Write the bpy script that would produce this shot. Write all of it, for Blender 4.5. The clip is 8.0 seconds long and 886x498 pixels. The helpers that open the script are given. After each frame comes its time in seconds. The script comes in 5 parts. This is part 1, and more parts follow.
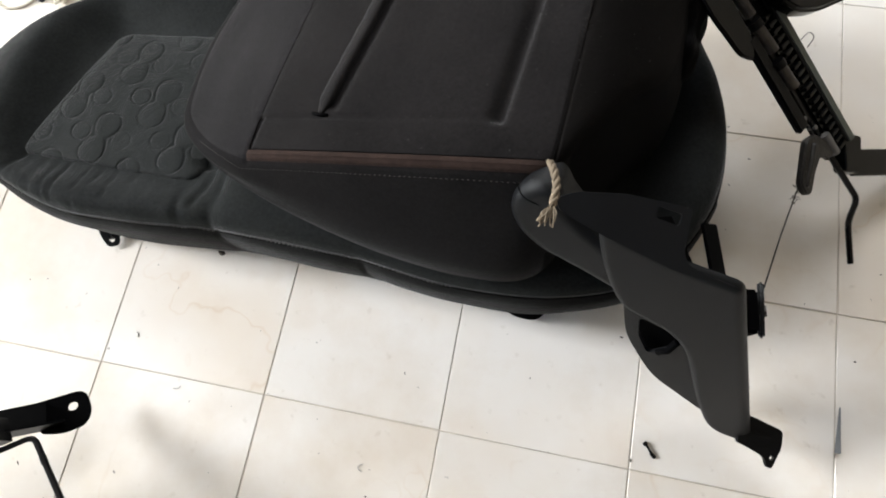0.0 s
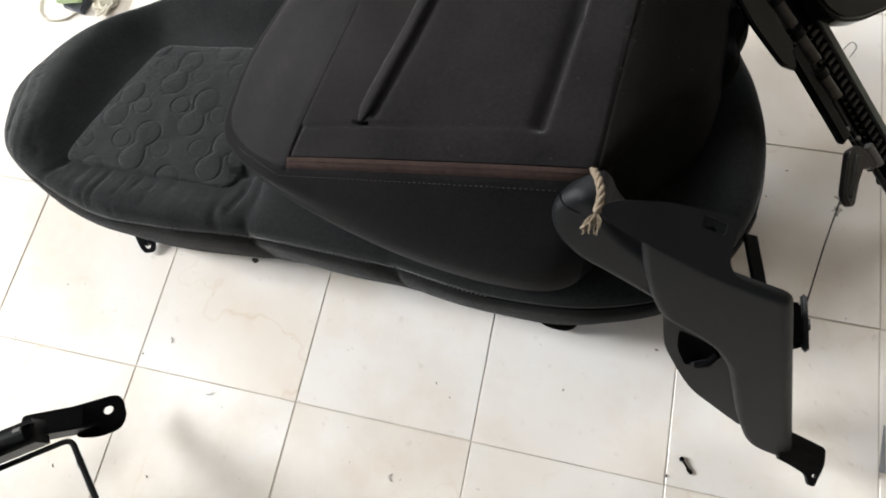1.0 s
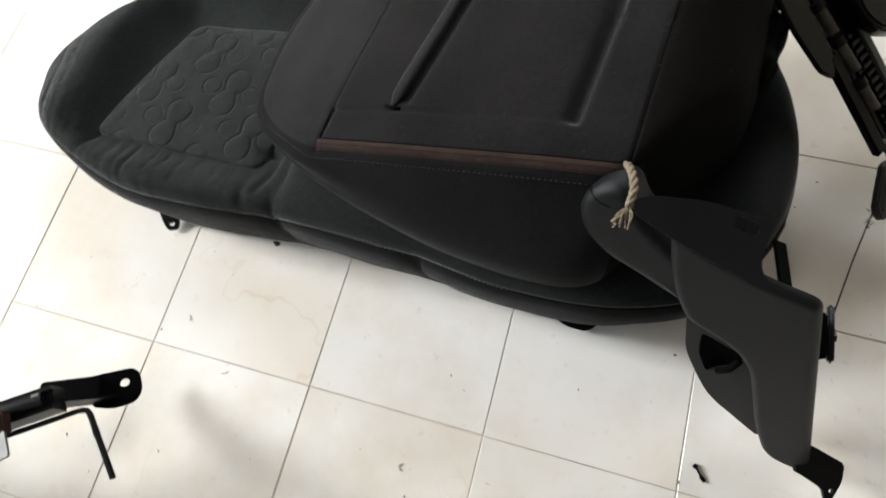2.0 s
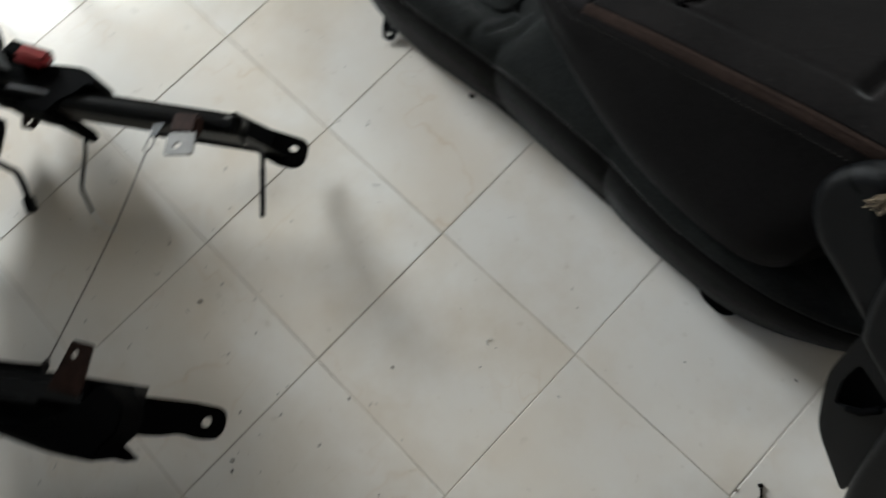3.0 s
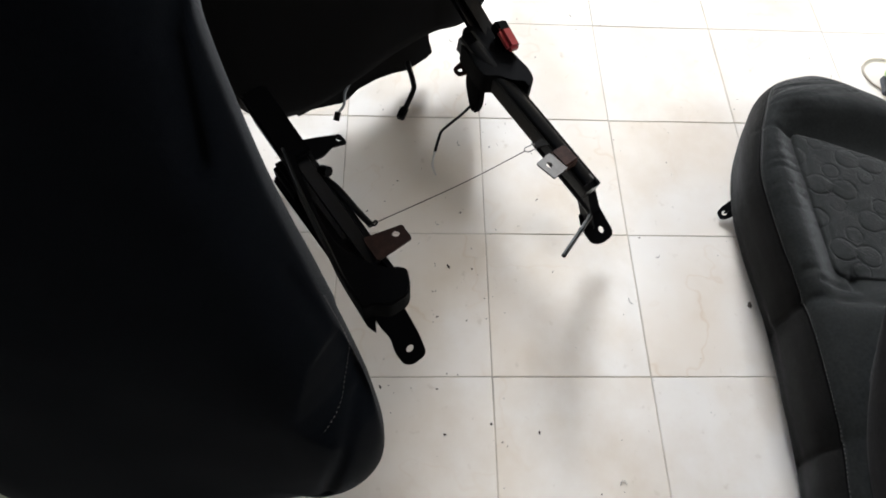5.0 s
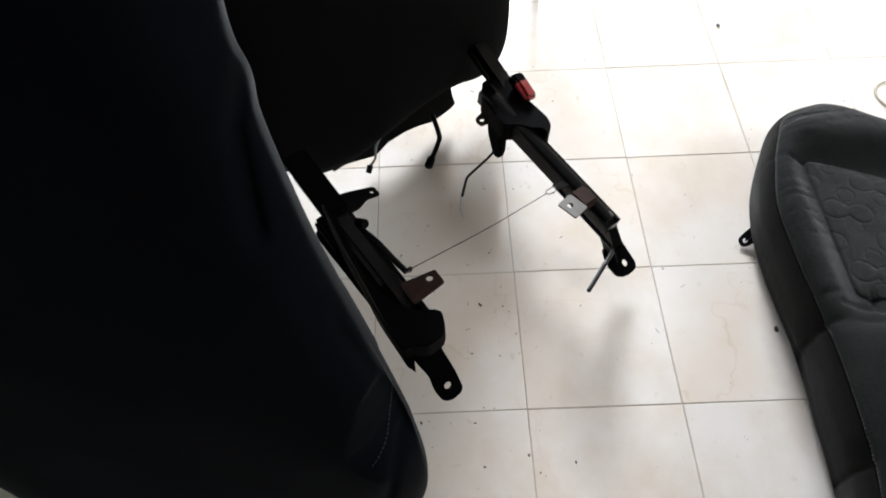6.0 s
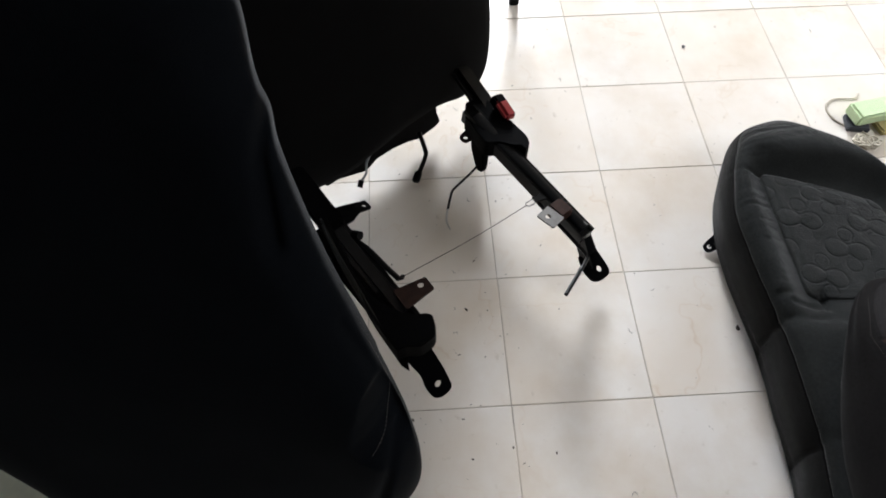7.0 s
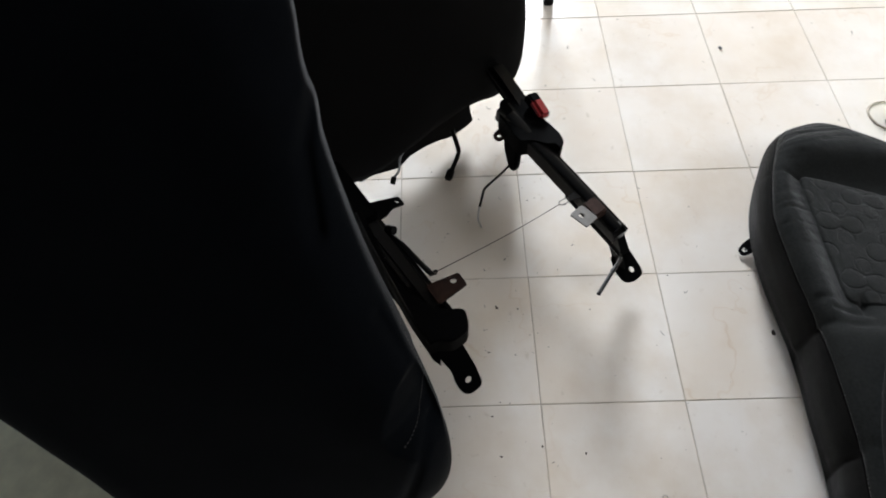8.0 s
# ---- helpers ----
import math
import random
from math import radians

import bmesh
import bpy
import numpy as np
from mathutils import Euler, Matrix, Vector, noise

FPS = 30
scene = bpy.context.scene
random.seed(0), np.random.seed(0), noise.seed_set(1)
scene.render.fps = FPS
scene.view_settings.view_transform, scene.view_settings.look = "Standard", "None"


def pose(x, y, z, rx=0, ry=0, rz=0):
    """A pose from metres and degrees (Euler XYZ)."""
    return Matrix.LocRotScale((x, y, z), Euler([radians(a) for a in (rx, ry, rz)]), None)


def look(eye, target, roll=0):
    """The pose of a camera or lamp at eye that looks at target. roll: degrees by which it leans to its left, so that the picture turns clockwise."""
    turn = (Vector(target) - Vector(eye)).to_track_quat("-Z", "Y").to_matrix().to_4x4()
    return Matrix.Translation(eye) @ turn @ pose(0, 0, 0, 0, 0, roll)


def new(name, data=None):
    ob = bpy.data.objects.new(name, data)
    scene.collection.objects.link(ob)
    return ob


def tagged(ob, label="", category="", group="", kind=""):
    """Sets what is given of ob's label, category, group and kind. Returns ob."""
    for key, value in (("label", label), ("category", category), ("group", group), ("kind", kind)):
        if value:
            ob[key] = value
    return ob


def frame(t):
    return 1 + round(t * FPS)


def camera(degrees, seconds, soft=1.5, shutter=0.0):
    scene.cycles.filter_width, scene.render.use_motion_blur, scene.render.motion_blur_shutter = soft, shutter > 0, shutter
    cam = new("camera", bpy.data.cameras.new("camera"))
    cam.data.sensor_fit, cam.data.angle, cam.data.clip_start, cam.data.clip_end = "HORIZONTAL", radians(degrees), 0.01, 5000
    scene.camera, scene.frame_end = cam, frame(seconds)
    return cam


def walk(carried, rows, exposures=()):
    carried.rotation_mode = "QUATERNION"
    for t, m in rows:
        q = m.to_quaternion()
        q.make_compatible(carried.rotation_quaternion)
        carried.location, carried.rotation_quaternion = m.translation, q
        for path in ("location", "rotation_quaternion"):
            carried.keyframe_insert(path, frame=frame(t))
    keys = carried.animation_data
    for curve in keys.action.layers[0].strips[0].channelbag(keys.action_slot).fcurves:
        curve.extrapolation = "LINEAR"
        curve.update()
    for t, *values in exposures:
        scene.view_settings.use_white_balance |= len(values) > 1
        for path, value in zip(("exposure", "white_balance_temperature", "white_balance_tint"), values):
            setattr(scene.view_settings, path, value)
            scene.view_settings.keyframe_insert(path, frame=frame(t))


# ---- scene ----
cam = camera(72.4, 8.0, soft=1.8, shutter=0.5)
PATH = [
    (0, (0.679, 0.019, 1.015), (0.431, 0.549, -0.897), -14.7),
    (0.5, (0.668, 0.026, 1.018), (0.388, 0.555, -0.89), -17.6),
    (1, (0.656, 0.009, 1.014), (0.342, 0.567, -0.881), -18.2),
    (1.2, (0.648, -0.018, 1.018), (0.323, 0.603, -0.856), -16.0),
    (2.3, (0.64, -0.01, 1.003), (0.267, 0.498, -0.896), -17.4),
    (2.5, (0.597, -0.043, 1.0), (0.221, 0.421, -0.909), -13.9),
    (3, (0.583, -0.149, 0.998), (0.078, 0.1, -0.921), -20.1),
    (3.5, (0.568, -0.247, 1.015), (-0.001, -0.132, -0.899), -23.0),
    (4, (0.579, -0.362, 1.05), (-0.13, -0.311, -0.82), -14.0),
    (4.5, (0.597, -0.432, 1.074), (-0.253, -0.347, -0.735), 1.6),
    (4.7, (0.579, -0.448, 1.089), (-0.309, -0.347, -0.701), 6.4),
    (5.8, (0.604, -0.438, 1.155), (-0.343, -0.435, -0.606), -0.9),
    (6, (0.602, -0.446, 1.178), (-0.383, -0.455, -0.562), -2.7),
    (6.5, (0.621, -0.444, 1.215), (-0.375, -0.436, -0.52), -0.9),
    (7, (0.647, -0.46, 1.26), (-0.36, -0.407, -0.467), -0.3),
    (7.5, (0.659, -0.453, 1.268), (-0.358, -0.449, -0.454), -3.1),
    (8, (0.66, -0.479, 1.257), (-0.359, -0.503, -0.464), -2.9),
]
walk(cam, [(t, look(eye, target, roll)) for t, eye, target, roll in PATH], exposures=[(0, -0.10, 6400, 10), (1.2, -0.10, 6400, 10), (2.5, -0.6, 6330, 6), (3.0, -1.2, 6280, 5), (3.5, -1.07, 6280, 6), (4.0, -0.74, 6280, 8), (4.5, -0.38, 6260, 10), (6, -0.40, 6240, 12), (7, -0.68, 6240, 12), (8, -0.80, 6240, 11)])

from mathutils.bvhtree import BVHTree

# ---- light ----
world = bpy.data.worlds.new("sky")
scene.world = world
world.use_nodes = True
wn = world.node_tree
sky = wn.nodes.new("ShaderNodeTexSky")
sky.sky_type, sky.sun_disc = "NISHITA", False
sky.sun_elevation, sky.sun_rotation = radians(50), radians(-110)
wn.links.new(sky.outputs[0], wn.nodes["Background"].inputs[0])
wn.nodes["Background"].inputs[1].default_value = 0.15

sun = new("sun", bpy.data.lights.new("sun", "SUN"))
sun.data.energy, sun.data.angle, sun.data.color = 0.8, radians(12), (1, 0.97, 0.92)
sun.matrix_world = look((2, 6, 9), (0, 0, 0))

# daylight of the doorway in the west wall
door_light = new("doorway_daylight", bpy.data.lights.new("doorway_daylight", "AREA"))
door_light.data.shape, door_light.data.size, door_light.data.size_y = "RECTANGLE", 1.6, 2.1
door_light.data.energy, door_light.data.color = 1080, (0.955, 0.98, 1.0)
door_light.matrix_world = look((-6.3, 0.05, 3.1), (-1, 0.05, 0.7))

# added fill light from the north, set in an unseen made-up opening
north_fill = new("north_fill_lamp", bpy.data.lights.new("north_fill_lamp", "AREA"))
north_fill.data.shape, north_fill.data.size, north_fill.data.size_y = "RECTANGLE", 1.8, 1.2
north_fill.data.energy, north_fill.data.color = 80, (0.97, 0.985, 1.0)
north_fill.matrix_world = look((0.45, 2.72, 2.3), (0.9, 0.4, 0.2))


# ---- materials ----
def material(name, base, rough=0.6, metal=0.0, spread=0.15, scale=30.0, big=3.0, bump=0.0, bump_scale=300.0, second=None, spec=0.5, coat=0.0, sheen=0.0, lint=0.0, fuzz=0.35):
    """A node material with colour variation at two scales and fine relief, in object space."""
    m = bpy.data.materials.new(name)
    m.use_nodes = True
    n, l = m.node_tree.nodes, m.node_tree.links
    b = n["Principled BSDF"]
    co = n.new("ShaderNodeTexCoord")
    fine, wide = n.new("ShaderNodeTexNoise"), n.new("ShaderNodeTexNoise")
    fine.inputs["Scale"].default_value, wide.inputs["Scale"].default_value = scale, big
    fine.inputs["Detail"].default_value = wide.inputs["Detail"].default_value = 5
    for t in (fine, wide):
        l.new(co.outputs["Object"], t.inputs["Vector"])
    ramp = n.new("ShaderNodeValToRGB")
    lo = [c * (1 - spread) for c in base]
    hi = [min(1, c * (1 + spread)) for c in (second or base)]
    ramp.color_ramp.elements[0].position, ramp.color_ramp.elements[1].position = 0.3, 0.7
    ramp.color_ramp.elements[0].color, ramp.color_ramp.elements[1].color = (*lo, 1), (*hi, 1)
    add = n.new("ShaderNodeMath")
    add.operation, add.inputs[1].default_value = "MULTIPLY_ADD", 0.5
    half = n.new("ShaderNodeMath")
    half.operation, half.inputs[1].default_value = "MULTIPLY", 0.5
    l.new(wide.outputs["Fac"], half.inputs[0])
    l.new(fine.outputs["Fac"], add.inputs[0])
    l.new(half.outputs[0], add.inputs[2])
    l.new(add.outputs[0], ramp.inputs[0])
    if lint:
        speck, cut, mix = n.new("ShaderNodeTexNoise"), n.new("ShaderNodeValToRGB"), n.new("ShaderNodeMix")
        speck.inputs["Scale"].default_value, speck.inputs["Detail"].default_value = 240, 1
        cut.color_ramp.elements[0].position, cut.color_ramp.elements[1].position = 0.74, 0.80
        mix.data_type = "RGBA"
        mix.inputs["B"].default_value = (lint, lint * 0.95, lint * 0.9, 1)
        l.new(co.outputs["Object"], speck.inputs["Vector"])
        l.new(speck.outputs["Fac"], cut.inputs[0])
        l.new(cut.outputs[0], mix.inputs["Factor"])
        l.new(ramp.outputs[0], mix.inputs["A"])
        l.new(mix.outputs["Result"], b.inputs["Base Color"])
    else:
        l.new(ramp.outputs[0], b.inputs["Base Color"])
    b.inputs["Roughness"].default_value, b.inputs["Metallic"].default_value = rough, metal
    b.inputs["Specular IOR Level"].default_value = spec
    b.inputs["Coat Weight"].default_value = coat
    b.inputs["Sheen Weight"].default_value, b.inputs["Sheen Roughness"].default_value = sheen, fuzz
    if bump:
        tex = n.new("ShaderNodeTexNoise")
        tex.inputs["Scale"].default_value = bump_scale
        tex.inputs["Detail"].default_value = 3
        bp = n.new("ShaderNodeBump")
        bp.inputs["Strength"].default_value, bp.inputs["Distance"].default_value = bump, 0.002
        l.new(co.outputs["Object"], tex.inputs["Vector"])
        l.new(tex.outputs["Fac"], bp.inputs["Height"])
        l.new(bp.outputs[0], b.inputs["Normal"])
    return m


def tile_material():
    m = bpy.data.materials.new("cream ceramic")
    m.use_nodes = True
    n, l = m.node_tree.nodes, m.node_tree.links
    b = n["Principled BSDF"]
    co, info = n.new("ShaderNodeTexCoord"), n.new("ShaderNodeObjectInfo")
    shift = n.new("ShaderNodeVectorMath")
    shift.operation = "MULTIPLY_ADD"
    shift.inputs[1].default_value = (1, 1, 1)
    far = n.new("ShaderNodeMath")
    far.operation, far.inputs[1].default_value = "MULTIPLY", 37.0
    l.new(info.outputs["Random"], far.inputs[0])
    l.new(co.outputs["Object"], shift.inputs[0])
    l.new(far.outputs[0], shift.inputs[2])
    wide, vein, dirt = (n.new("ShaderNodeTexNoise") for _ in range(3))
    for t, s, d in ((wide, 4, 4), (vein, 2.8, 4), (dirt, 45, 6)):
        t.inputs["Scale"].default_value, t.inputs["Detail"].default_value = s, d
        l.new(shift.outputs[0], t.inputs["Vector"])
    vein.inputs["Distortion"].default_value, vein.inputs["Roughness"].default_value = 0.35, 0.55
    # cream ground with pale pink-beige clouds
    cloud = n.new("ShaderNodeValToRGB")
    cloud.color_ramp.elements[0].position, cloud.color_ramp.elements[1].position = 0.36, 0.70
    cloud.color_ramp.elements[0].color, cloud.color_ramp.elements[1].color = (0.80, 0.772, 0.728, 1), (0.748, 0.680, 0.592, 1)
    l.new(wide.outputs["Fac"], cloud.inputs[0])
    # thin marble veins
    line = n.new("ShaderNodeValToRGB")
    e = line.color_ramp.elements
    e[0].position, e[0].color, e[1].position, e[1].color = 0.493, (0, 0, 0, 1), 0.5, (1, 1, 1, 1)
    e.new(0.509).color = (0, 0, 0, 1)
    l.new(vein.outputs["Fac"], line.inputs[0])
    weak = n.new("ShaderNodeMath")
    weak.operation = "MULTIPLY"
    l.new(line.outputs[0], weak.inputs[0])
    part_of = n.new("ShaderNodeMapRange")
    part_of.inputs[1].default_value, part_of.inputs[2].default_value = 0.45, 0.7
    part_of.inputs[3].default_value, part_of.inputs[4].default_value = 0.0, 0.36
    l.new(wide.outputs["Fac"], part_of.inputs[0])
    l.new(part_of.outputs[0], weak.inputs[1])
    veined = n.new("ShaderNodeMix")
    veined.data_type = "RGBA"
    veined.inputs["B"].default_value = (0.60, 0.45, 0.30, 1)
    l.new(weak.outputs[0], veined.inputs["Factor"])
    l.new(cloud.outputs[0], veined.inputs["A"])
    # fine dirt specks
    speck = n.new("ShaderNodeValToRGB")
    speck.color_ramp.elements[0].position, speck.color_ramp.elements[1].position = 0.66, 0.78
    speck.color_ramp.elements[1].color = (0.35, 0.35, 0.35, 1)
    l.new(dirt.outputs["Fac"], speck.inputs[0])
    dirty = n.new("ShaderNodeMix")
    dirty.data_type = "RGBA"
    dirty.inputs["B"].default_value = (0.42, 0.36, 0.28, 1)
    l.new(speck.outputs[0], dirty.inputs["Factor"])
    l.new(veined.outputs["Result"], dirty.inputs["A"])
    # trodden-in brown smears that run on from tile to tile
    place, smear, worn, grime = n.new("ShaderNodeNewGeometry"), n.new("ShaderNodeTexNoise"), n.new("ShaderNodeValToRGB"), n.new("ShaderNodeMix")
    smear.inputs["Scale"].default_value, smear.inputs["Detail"].default_value, smear.inputs["Roughness"].default_value = 3.2, 7, 0.62
    worn.color_ramp.elements[0].position, worn.color_ramp.elements[1].position = 0.47, 0.76
    worn.color_ramp.elements[1].color = (0.52, 0.52, 0.52, 1)
    grime.data_type = "RGBA"
    grime.inputs["B"].default_value = (0.56, 0.455, 0.325, 1)
    l.new(place.outputs["Position"], smear.inputs["Vector"])
    l.new(smear.outputs["Fac"], worn.inputs[0])
    l.new(worn.outputs[0], grime.inputs["Factor"])
    l.new(dirty.outputs["Result"], grime.inputs["A"])
    l.new(grime.outputs["Result"], b.inputs["Base Color"])
    rr = n.new("ShaderNodeMapRange")
    rr.inputs[3].default_value, rr.inputs[4].default_value = 0.12, 0.26
    l.new(dirt.outputs["Fac"], rr.inputs[0])
    l.new(rr.outputs[0], b.inputs["Roughness"])
    wave = n.new("ShaderNodeTexNoise")
    wave.inputs["Scale"].default_value = 14
    l.new(shift.outputs[0], wave.inputs["Vector"])
    bp = n.new("ShaderNodeBump")
    bp.inputs["Strength"].default_value, bp.inputs["Distance"].default_value = 0.12, 0.003
    l.new(wave.outputs["Fac"], bp.inputs["Height"])
    l.new(bp.outputs[0], b.inputs["Normal"])
    return m


TILE = tile_material()
GROUT = material("grey grout", (0.47, 0.42, 0.355), 0.9, spread=0.5, scale=14)
CEMENT = material("cement", (0.60, 0.60, 0.41), 0.85, spread=0.2, scale=25, bump=0.6, bump_scale=80)
SILL = material("beige stone", (0.52, 0.44, 0.35), 0.5, spread=0.2, scale=40)
LIMEWASH = material("white limewash", (0.84, 0.85, 0.86), 0.9, spread=0.1, scale=14, bump=0.8, bump_scale=60)
PAINT = material("dull wall paint", (0.141, 0.118, 0.086), 0.8, spread=0.08, scale=8, bump=0.2, bump_scale=120)
CEIL = material("ceiling paint", (0.196, 0.169, 0.132), 0.85, spread=0.06, scale=8)
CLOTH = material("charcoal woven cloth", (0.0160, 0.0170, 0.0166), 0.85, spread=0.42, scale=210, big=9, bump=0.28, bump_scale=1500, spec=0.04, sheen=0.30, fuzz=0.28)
CLOTH_BROWN = material("brown-black woven cloth", (0.0094, 0.0083, 0.0081), 0.85, spread=0.50, scale=210, big=9, bump=0.28, bump_scale=1500, spec=0.04, sheen=0.30, lint=0.03)
# the panel's cloth again, lightened for the daylight on the rounded nose
CLOTH_NOSE_LIT = material("lit lilac-grey woven cloth", (0.0132, 0.0120, 0.0124), 0.85, spread=0.42, scale=210, big=9, bump=0.28, bump_scale=1500, spec=0.04, sheen=0.32)
CLOTH_QUILT = material("quilted dark grey cloth", (0.0220, 0.0232, 0.0226), 0.8, spread=0.3, scale=700, big=12, bump=0.8, bump_scale=700, spec=0.05, sheen=0.30, fuzz=0.28)
CLOTH_SKIRT = material("darkened skirt cloth", (0.0074, 0.0070, 0.0066), 0.85, spread=0.45, scale=210, big=9, bump=0.28, bump_scale=1500, spec=0.04, sheen=0.10)
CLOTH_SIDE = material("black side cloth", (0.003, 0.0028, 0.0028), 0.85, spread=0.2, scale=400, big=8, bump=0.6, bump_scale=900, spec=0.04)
# base far below the cloth's own: the unlit face's shade is in the colour
CLOTH_BACK = material("shade-darkened bluish woven cloth", (0.0036, 0.0044, 0.0058), 0.9, spread=0.3, scale=200, big=9, bump=0.2, bump_scale=600, spec=0.02, sheen=0.13, fuzz=0.30)
PIPING = material("brown piping band", (0.030, 0.0195, 0.0160), 0.8, spread=0.3, scale=120, big=14, bump=0.5, bump_scale=700, spec=0.05)
THREAD = material("grey thread", (0.22, 0.21, 0.20), 0.8, spread=0.2, scale=300)
PLASTIC = material("dark grey grained plastic", (0.0042, 0.0046, 0.0053), 0.44, spread=0.1, scale=200, big=6, bump=0.35, bump_scale=1100, spec=0.23)
STEEL = material("black painted steel", (0.0022, 0.0023, 0.0026), 0.30, spread=0.4, scale=60, bump=0.15, bump_scale=200, spec=0.14)
GLOSS = material("glossy black paint", (0.0026, 0.0029, 0.0031), 0.2, spread=0.4, scale=60, bump=0.12, bump_scale=180, spec=0.24)
MATT = material("matt black steel", (0.0016, 0.0016, 0.0018), 0.9, spread=0.3, scale=60, bump=0.2, bump_scale=300, spec=0.02)
BARE = material("bare zinc steel", (0.13, 0.125, 0.12), 0.55, 0.6, spread=0.25, scale=90)
RUST = material("rusty brown steel", (0.016, 0.0075, 0.0055), 0.65, 0.1, spread=0.5, scale=80, second=(0.030, 0.014, 0.010), bump=0.3, bump_scale=300, spec=0.15)
WORN = material("worn greased steel", (0.050, 0.043, 0.037), 0.42, 0.5, spread=0.55, scale=70, bump=0.3, bump_scale=250)
CAST = material("dusty cast steel", (0.018, 0.0165, 0.015), 0.38, 0.4, spread=0.6, scale=90, bump=0.4, bump_scale=220)
THREAD_MID = material("grey seam thread", (0.17, 0.165, 0.155), 0.8, spread=0.2, scale=300)
THREAD_DARK = material("dark thread", (0.075, 0.065, 0.06), 0.8, spread=0.2, scale=300)
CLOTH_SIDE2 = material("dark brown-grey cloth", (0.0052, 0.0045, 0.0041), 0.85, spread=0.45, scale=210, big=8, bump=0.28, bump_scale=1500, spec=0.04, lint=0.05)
CLOTH_FLANK = material("charcoal side cloth", (0.0096, 0.0088, 0.0087), 0.85, spread=0.42, scale=210, big=8, bump=0.28, bump_scale=1500, spec=0.04, sheen=0.05)
DARKBOX = material("dark blue-grey card", (0.05, 0.055, 0.065), 0.6, spread=0.15, scale=40)
FOAM_SHADE = material("yellow-green sponge shade", (0.42, 0.36, 0.16), 0.9, spread=0.15, scale=120, bump=0.6, bump_scale=300)
CORD = material("pale brown cord", (0.45, 0.40, 0.33), 0.8, spread=0.3, scale=200)
BLACK = material("black moulded plastic", (0.0012, 0.0012, 0.0014), 0.7, spread=0.15, scale=200, bump=0.2, bump_scale=900, spec=0.03)
RED = material("red buckle plastic", (0.20, 0.014, 0.016), 0.35, spread=0.12, scale=60)
ROPE = material("natural jute", (0.18, 0.14, 0.095), 0.9, spread=0.35, scale=300, bump=0.6, bump_scale=600)
FOAM = material("pale green foam", (0.58, 0.73, 0.45), 0.9, spread=0.12, scale=120, bump=0.7, bump_scale=300)
STRING = material("off-white string", (0.62, 0.58, 0.48), 0.9, spread=0.25, scale=200)
DEBRIS = material("dark floor debris", (0.045, 0.033, 0.025), 0.8, spread=0.6, scale=70)
WHITE = material("white plastic", (0.75, 0.75, 0.73), 0.5, spread=0.08, scale=40)
EDGE = material("grey-green worn steel", (0.075, 0.082, 0.072), 0.5, 0.3, spread=0.3, scale=60)
GREY = material("grey plastic", (0.20, 0.21, 0.22), 0.5, spread=0.1, scale=40)


# ---- mesh helpers ----
def empty(name, place, **tags):
    ob = new(name)
    ob.empty_display_size = 0.1
    ob.location = place
    return tagged(ob, **tags)


def link(name, me, mat, parent=None, label="", smooth=True):
    """Link a mesh given in world coordinates, under a parent if there is one."""
    me.materials.append(mat)
    if smooth:
        for p in me.polygons:
            p.use_smooth = True
        if smooth == "edges":
            me.set_sharp_from_angle(angle=radians(38))
    ob = new(name, me)
    if parent is not None:
        base, up = Vector((0, 0, 0)), parent
        while up is not None:
            base += up.location
            up = up.parent
        me.transform(Matrix.Translation(-base))
        ob.parent = parent
    if label:
        ob["label"] = label
    return ob


def part(name, bm, mat, parent=None, label="", smooth=False):
    me = bpy.data.meshes.new(name)
    bmesh.ops.recalc_face_normals(bm, faces=bm.faces)
    bm.to_mesh(me)
    bm.free()
    return link(name, me, mat, parent, label, smooth)


def basis(origin, x, z):
    """A frame at origin with its x axis along x and its z axis near z."""
    x = Vector(x).normalized()
    y = Vector(z).cross(x).normalized()
    z = x.cross(y)
    m = Matrix((x, y, z)).transposed().to_4x4()
    m.translation = origin
    return m


def bevelled(bm, width, segments=2):
    sharp = [e for e in bm.edges if len(e.link_faces) == 2 and e.calc_face_angle(0) > 0.5]
    bmesh.ops.bevel(bm, geom=sharp, offset=width, segments=segments, affect="EDGES", clamp_overlap=True)


def block(m, size, bevel=0.003, taper=1.0):
    bm = bmesh.new()
    bmesh.ops.create_cube(bm, size=1)
    for v in bm.verts:
        k = taper if v.co.x > 0 else 1
        v.co = Vector((v.co.x * size[0], v.co.y * size[1] * k, v.co.z * size[2] * k))
    if bevel:
        bevelled(bm, bevel)
    bm.transform(m)
    return bm


